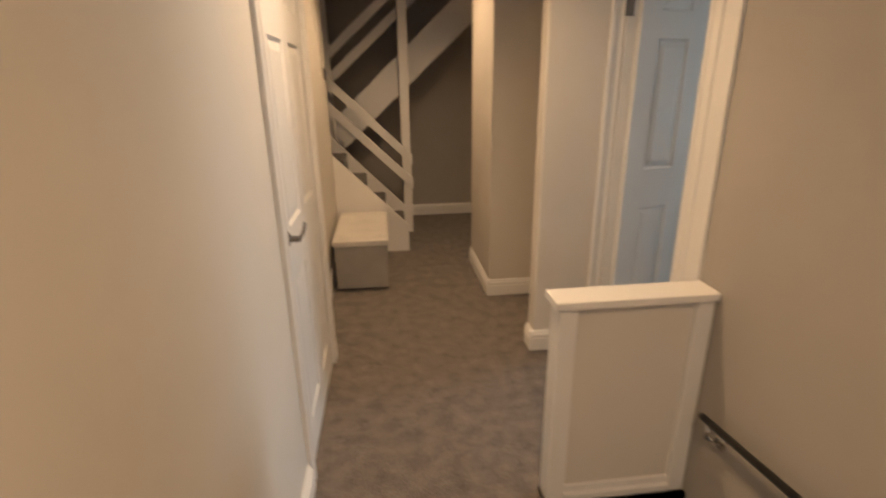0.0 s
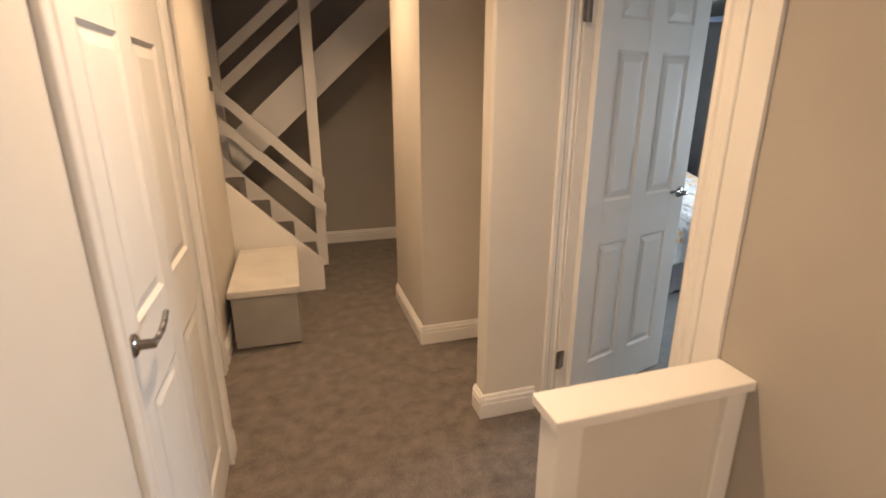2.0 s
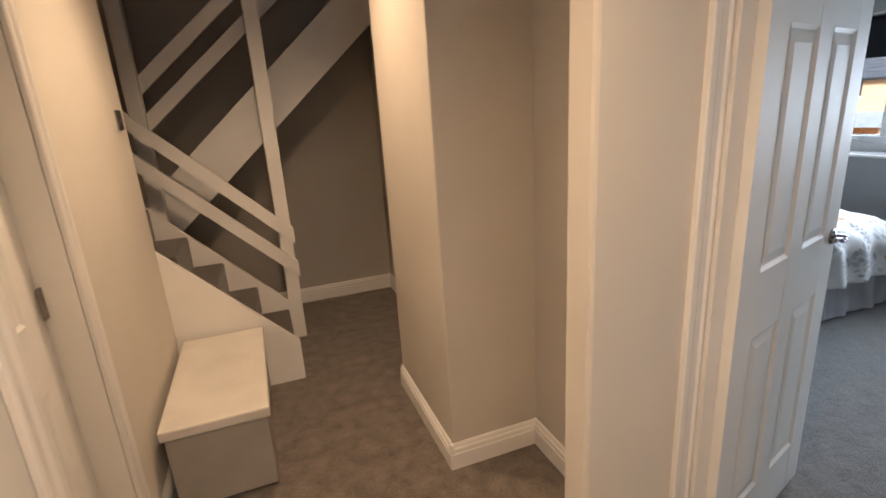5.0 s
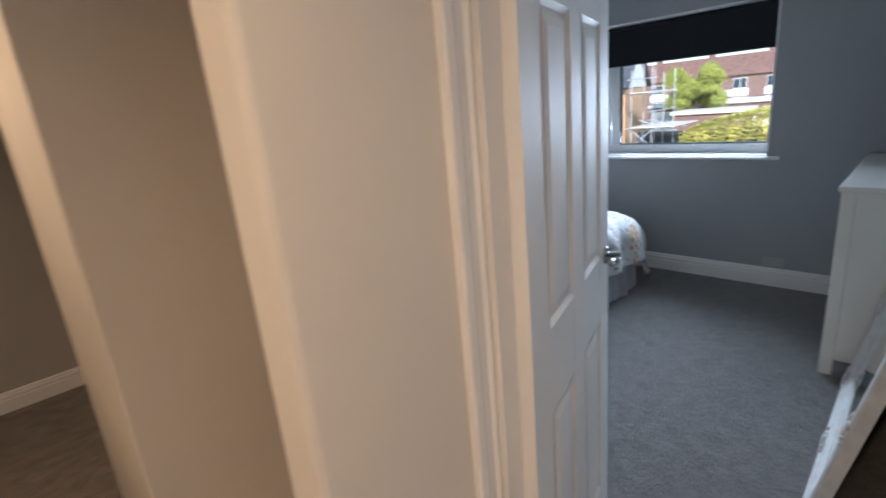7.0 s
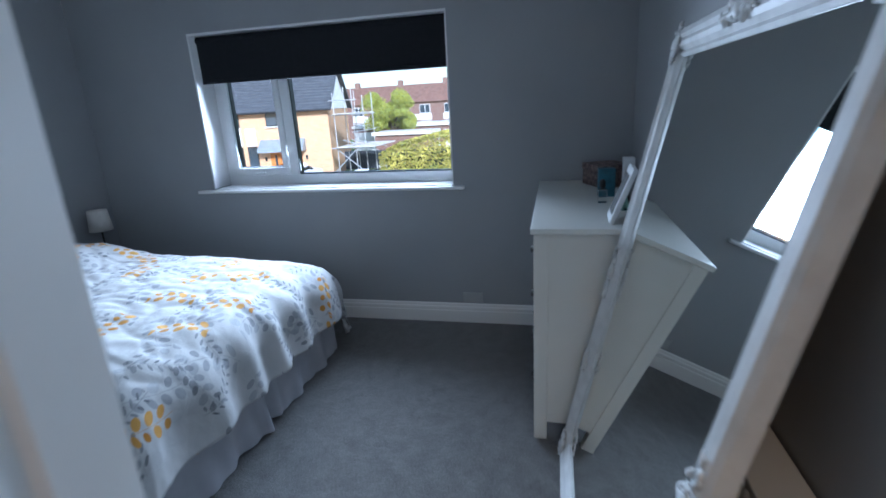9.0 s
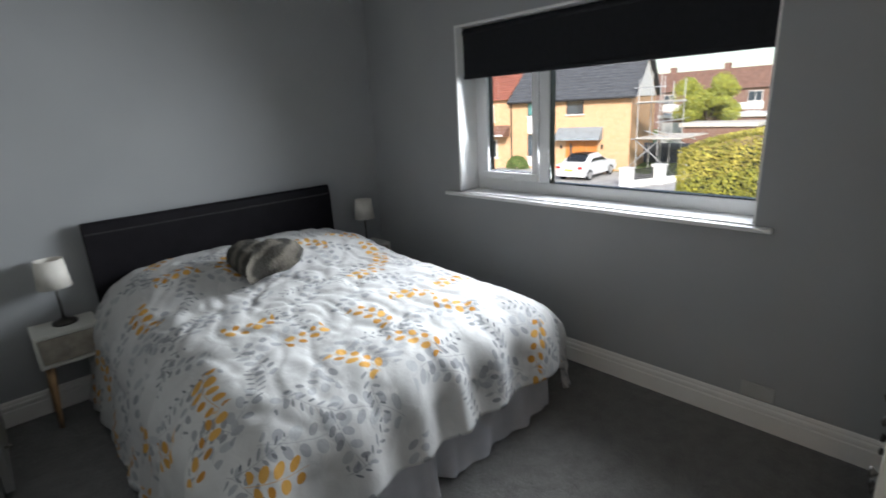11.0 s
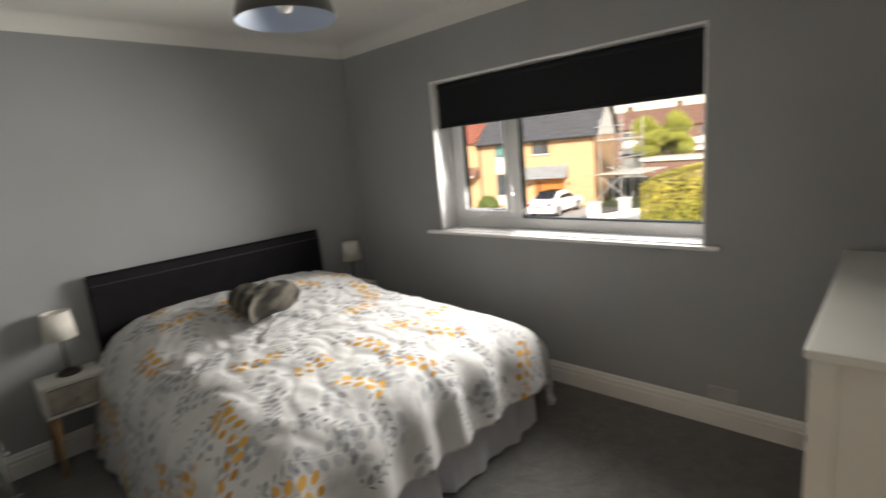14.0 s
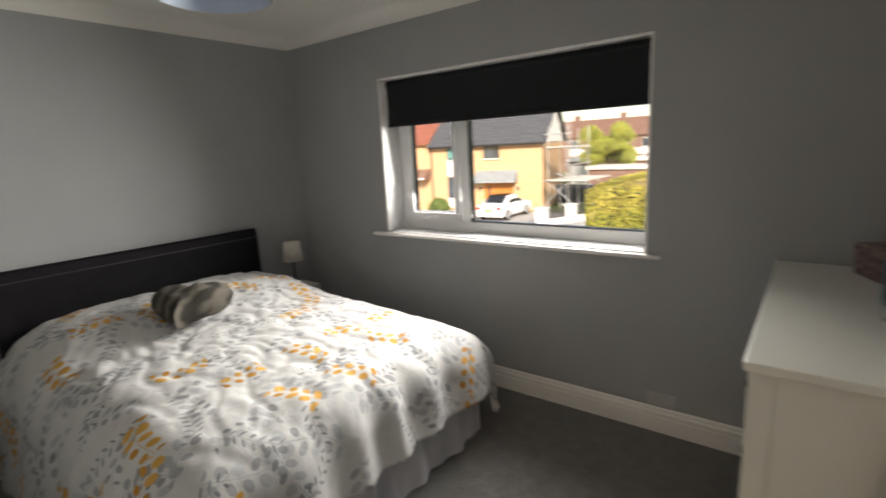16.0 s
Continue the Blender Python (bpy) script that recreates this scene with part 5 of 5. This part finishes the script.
add_prism(bm, [(-1.50, 1.045), (-0.99, 1.40), (-0.96, 1.425), (-1.52, 1.06)], (0, -0.62, 0), (0, 0.62, 0), (1, 0, 0), Z)
mesh_ob("rear_window", bm, M_CARGLASS, car)
bm = bmesh.new()
add_box(bm, -0.98, 0.22, -0.50, 0.50, 1.452, 1.465)
mesh_ob("glass_roof", bm, M_CARGLASS, car)
for sy in (-1, 1):
    bm = bmesh.new()
    ya = sorted((sy * 0.82, sy * 0.86))
    add_prism(bm, [(-1.25, 0.97), (-0.9, 1.22), (0.2, 1.24), (0.85, 0.97)], (0, ya[0], 0), (0, ya[1], 0), (1, 0, 0), Z)
    mesh_ob("side_window", bm, M_CARGLASS, car)
    for wx in (-1.35, 1.35):
        bm = bmesh.new()
        add_rod(bm, (wx, sy * 0.72, 0.31), (wx, sy * 0.90, 0.31), 0.31, seg=28)
        wh = mesh_ob("wheel", bm, M_TYRE, car, smooth=False)
        bm = bmesh.new()
        add_rod(bm, (wx, sy * 0.90, 0.31), (wx, sy * 0.912, 0.31), 0.21, seg=24)
        mesh_ob("rim", bm, M_STEEL, wh)
    bm = bmesh.new()
    ya = sorted((sy * 0.55, sy * 0.82))
    add_box(bm, -2.215, -2.14, ya[0], ya[1], 0.72, 0.86, 0.01)
    mesh_ob("tail_light", bm, surface("red_lens", (0.35, 0.02, 0.02), 0.2), car)
bm = bmesh.new()
add_box(bm, -2.225, -2.2, -0.26, 0.26, 0.60, 0.71)
mesh_ob("number_plate", bm, surface("yellow_plate", (0.7, 0.5, 0.05), 0.4), car)

# drive walls, fence, sheds
for k, (px, py) in enumerate(((29.0, 17.3), (30.9, 16.45), (33.0, 15.75), (35.0, 15.05))):
    pr = thing("wall_pier", px, py, G, "low white rendered garden wall pier with a cap", "garden wall", group="garden wall piers")
    bm = bmesh.new()
    add_box(bm, -0.28, 0.28, -0.28, 0.28, 0, 1.05, 0.02)
    mesh_ob("pier", bm, M_RENDER, pr)
    bm = bmesh.new()
    add_box(bm, -0.32, 0.32, -0.32, 0.32, 1.05, 1.13, 0.015)
    mesh_ob("cap", bm, M_RENDER, pr)
    if k < 3:
        pn = thing("railing_panel", px + 0.95, py - 0.40, G, "black slatted metal railing between white wall piers", "fence", rz=-24, group="garden railings")
        bm = bmesh.new()
        add_box(bm, -0.7, 0.7, -0.08, 0.08, 0, 0.42, 0.01)
        mesh_ob("low_wall", bm, M_RENDER, pn)
        for q in range(6):
            bm = bmesh.new()
            add_box(bm, -0.7, 0.7, -0.02, 0.02, 0.46 + q * 0.095, 0.52 + q * 0.095)
            mesh_ob("slat", bm, M_BLACK, pn)
fe = thing("board_fence", 40, 19.7, G, "dark blue-grey painted board fence beside the house", "fence")
for k in range(30):
    bm = bmesh.new()
    yy = -2.4 + k * 0.15
    add_box(bm, 0, 0.03 + 0.01 * (k % 2), yy, yy + 0.145, 0.05, 1.42)
    mesh_ob("board", bm, M_FENCE, fe)
sh = thing("garden_outbuilding", 42.5, 17.6, G, "low brown brick outbuilding with a flat pale roof edge", "shed")
bm = bmesh.new()
add_box(bm, 0, 3, -2.4, 2.2, 0, 2.35)
mesh_ob("wall", bm, M_BROWNBRICK, sh)
bm = bmesh.new()
add_box(bm, -0.2, 3.2, -2.6, 2.4, 2.35, 2.60, 0.02)
mesh_ob("roof", bm, M_BOARD, sh)
for k in range(4):
    ga = thing("garage", 52, 13.2 + k * 3.1, G, "flat-roofed garage with a white up-and-over door in a terrace", "garage", group="garages")
    bm = bmesh.new()
    add_box(bm, 0, 5, 0.0, 3.08, 0, 2.6)
    mesh_ob("wall", bm, M_BROWNBRICK, ga)
    bm = bmesh.new()
    add_box(bm, -0.05, 0.0, 0.25, 2.83, 0.05, 2.2, 0.01)
    mesh_ob("door", bm, M_RENDER, ga, "white garage door")
    bm = bmesh.new()
    add_box(bm, -0.25, 5.2, -0.01, 3.09, 2.6, 2.85)
    mesh_ob("roof", bm, M_RENDER, ga)

# long brown-roofed terrace beyond
for k in range(7):
    te = thing("terraced_house", 78, -6.0 + k * 7.2, G, "brown brick terraced house with a red-brown tiled roof", "house", group="far terrace")
    bm = bmesh.new()
    add_prism(bm, [(0, 0), (8, 0), (8, 5.2), (4, 7.6), (0, 5.2)], (0, 0, 0), (0, 7.19, 0), (1, 0, 0), Z)
    mesh_ob("wall", bm, M_BROWNBRICK, te)
    tiled_roof(te, -0.4, 4.0, 0, 7.19, 5.05, 7.75, M_BROWNTILE, 12)
    for a, b in ((1.0, 2.6), (4.4, 6.0)):
        casement(te, -0.01, a, b, 3.4, 4.7, M_WINDOW, M_RENDER, 2)
        casement(te, -0.01, a, b, 0.9, 2.3, M_WINDOW, M_RENDER, 2)
    bm = bmesh.new()
    add_box(bm, -0.08, 0.0, 0.8, 6.2, 2.45, 3.3, 0.01)
    mesh_ob("cladding", bm, M_RENDER, te, "white cladding band")
    bm = bmesh.new()
    add_box(bm, 3.6, 4.4, 6.2, 6.9, 6.9, 8.5)
    mesh_ob("chimney", bm, M_BROWNBRICK, te)

# scaffold by the side wall
sc = thing("scaffold", 36.2, 18.6, G, "galvanised tube scaffold with pale boards beside the brick house", "scaffold")
for a, b in (((-1.6, 0.9, 0), (-1.6, 0.9, 5.6)), ((0.2, 0.9, 0), (0.2, 0.9, 6.0)), ((2.0, 0.9, 0), (2.0, 0.9, 5.8)), ((-1.6, -0.4, 0), (-1.6, -0.4, 5.9)), ((0.2, -0.4, 0), (0.2, -0.4, 5.4)), ((2.0, -0.4, 0), (2.0, -0.4, 5.6)),
             ((-2.0, 0.9, 2.1), (2.4, 0.9, 2.1)), ((-2.0, -0.4, 2.1), (2.4, -0.4, 2.1)), ((-2.0, 0.9, 4.2), (2.4, 0.9, 4.2)), ((-2.0, -0.4, 4.2), (2.4, -0.4, 4.2)), ((-2.0, -0.4, 3.1), (2.4, -0.4, 3.1)), ((-1.6, -0.7, 5.1), (-1.6, 1.2, 5.1)),
             ((-1.6, -0.6, 2.1), (-1.6, 1.3, 2.1)), ((-1.6, -0.4, 2.0), (-1.8, 1.6, 0.1)), ((-1.6, 0.9, 2.0), (-1.9, -1.6, 0.1)), ((-1.7, -2.0, 1.9), (-1.6, 0.4, 2.6)), ((0.2, -1.9, 2.0), (0.2, 0.6, 2.5))):
    bm = bmesh.new()
    add_rod(bm, a, b, 0.032, seg=8)
    mesh_ob("tube", bm, M_STEEL, sc)
for z in (2.15, 4.25):
    for q in range(5):
        bm = bmesh.new()
        add_box(bm, -2.0, 2.3, -0.38 + q * 0.25, -0.15 + q * 0.25, z, z + 0.045)
        mesh_ob("board", bm, M_BOARD, sc)
bm = bmesh.new()
add_box(bm, -2.0, 2.2, -1.9, -0.45, 2.15, 2.2)
mesh_ob("board", bm, M_BOARD, sc)


# ---------- planting ----------
def leaf_cloud(name, count, place, size, mats, parent, seed):
    """Many small bent leaves; place(r) gives each one's point, way out and material."""
    r = random.Random(seed)
    verts, faces, mi = [], [], []
    for _ in range(count):
        p, n, k = place(r)
        s = size * r.uniform(0.6, 1.3)
        up = Vector((r.uniform(-1, 1), r.uniform(-1, 1), r.uniform(-1, 1))).normalized()
        a = (Vector(n) + up * 0.9).normalized()
        u = a.cross(up).normalized() * s
        v = a.cross(u).normalized() * s * 0.6
        b = len(verts)
        p = Vector(p)
        verts += [p - u, p + v + a * s * 0.2, p + u, p - v + a * s * 0.2]
        faces.append((b, b + 1, b + 2, b + 3))
        mi.append(k)
    me = bpy.data.meshes.new(name)
    me.from_pydata([tuple(v) for v in verts], [], faces)
    for m in mats:
        me.materials.append(m)
    me.polygons.foreach_set("material_index", mi)
    ob = new(name, me)
    ob.parent = parent
    return ob


hg = thing("clipped_hedge", 18.0, 8.3, G, "tall clipped hedge, yellow-green below with autumn orange tips", "hedge")
HX, HY0, HY1, HH = 1.3, -4.5, 1.85, 3.42


def hedge_top(y):
    return HH + 0.16 * noise.noise(Vector((y * 1.1, 0, 5))) + 0.30 * max(0, 1 - abs(y - 0.2) / 1.4) * 0.6 - (0.35 * max(0, y - 1.2))


# dark core that paints the shade seen between the leaves
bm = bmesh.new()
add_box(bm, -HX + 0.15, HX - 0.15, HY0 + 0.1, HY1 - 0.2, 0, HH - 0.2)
core = mesh_ob("shade_core", bm, M_HEDGE, hg)
core.data.materials[0] = surface("hedge_inside_shade", (0.03, 0.035, 0.012), 0.9, 0.5, 6)


def hedge_place(r):
    y = r.uniform(HY0, HY1)
    top = hedge_top(y)
    bulge = 0.10 * noise.noise(Vector((y * 1.6, r.uniform(0, 0.01), 2)))
    q = r.random()
    if q < 0.55:
        z = r.uniform(0, top)
        return (-HX + bulge + 0.10 * r.random() + 0.12 * noise.noise(Vector((y * 2.2, z * 2.2, 1))), y, z), (-1, 0, 0.2), 1 if z > top - 0.75 + 0.5 * noise.noise(Vector((y * 1.5, z, 0))) and r.random() < 0.7 else (2 if r.random() < 0.35 else 0)
    if q < 0.85:
        return (r.uniform(-HX, HX), y, top + 0.13 * r.random()), (0, 0, 1), 1 if r.random() < 0.75 else 0
    return (r.uniform(-HX, HX), HY1 + 0.1 * noise.noise(Vector((r.random(), 3, 3))), r.uniform(0, hedge_top(HY1))), (0, 1, 0.2), 0 if r.random() < 0.7 else 2


M_YELLOWLEAF = surface("yellow_hedge_leaves", (0.36, 0.34, 0.04), 0.7, 0.3, 4)
hl = leaf_cloud("leaves", 52000, hedge_place, 0.036, (M_HEDGE, M_HEDGETOP, M_YELLOWLEAF), hg, 3)
hl["kind"] = "stuff"

tr = thing("broad_tree", 49, 20.3, G, "broad yellow-green tree in leaf behind the garages", "tree")
bm = bmesh.new()
add_rod(bm, (0, 0, 0), (0.1, 0.1, 2.6), 0.24, 0.16)
mesh_ob("trunk", bm, M_BARK, tr)
limbs = []
rt = random.Random(11)
for k in range(9):
    a = k * 2 * math.pi / 9 + rt.uniform(-0.3, 0.3)
    e = Vector((1.3 * math.cos(a), 1.6 * math.sin(a), rt.uniform(3.4, 5.0)))
    bm = bmesh.new()
    add_rod(bm, (0.1, 0.1, 2.3), e, 0.10, 0.03, 8)
    mesh_ob("limb", bm, M_BARK, tr)
    limbs.append(e)
clumps = [(Vector((rt.uniform(-1.5, 1.5), rt.uniform(-2.1, 2.1), rt.uniform(2.9, 5.4))), rt.uniform(0.35, 0.8)) for _ in range(64)]


def tree_place(r):
    c, rad = r.choice(clumps)
    d = Vector((r.gauss(0, 1), r.gauss(0, 1), r.gauss(0, 1))).normalized()
    return c + d * rad * r.uniform(0.7, 1.05), d, 1 if r.random() < 0.25 else 0


tl = leaf_cloud("crown", 30000, tree_place, 0.075, (M_LEAFY, M_YELLOWLEAF), tr, 5)
bu = thing("low_shrub", 33.2, 27.6, G, "small dark green shrub by the neighbouring house", "shrub")


def bush_place(r):
    d = Vector((r.gauss(0, 1), r.gauss(0, 1), abs(r.gauss(0, 1)))).normalized()
    return (d.x * 0.6, d.y * 0.9, 0.1 + d.z * 0.85 * r.uniform(0.8, 1.05)), d, 0


leaf_cloud("leaves", 2500, bush_place, 0.07, (M_GRASS,), bu, 9)
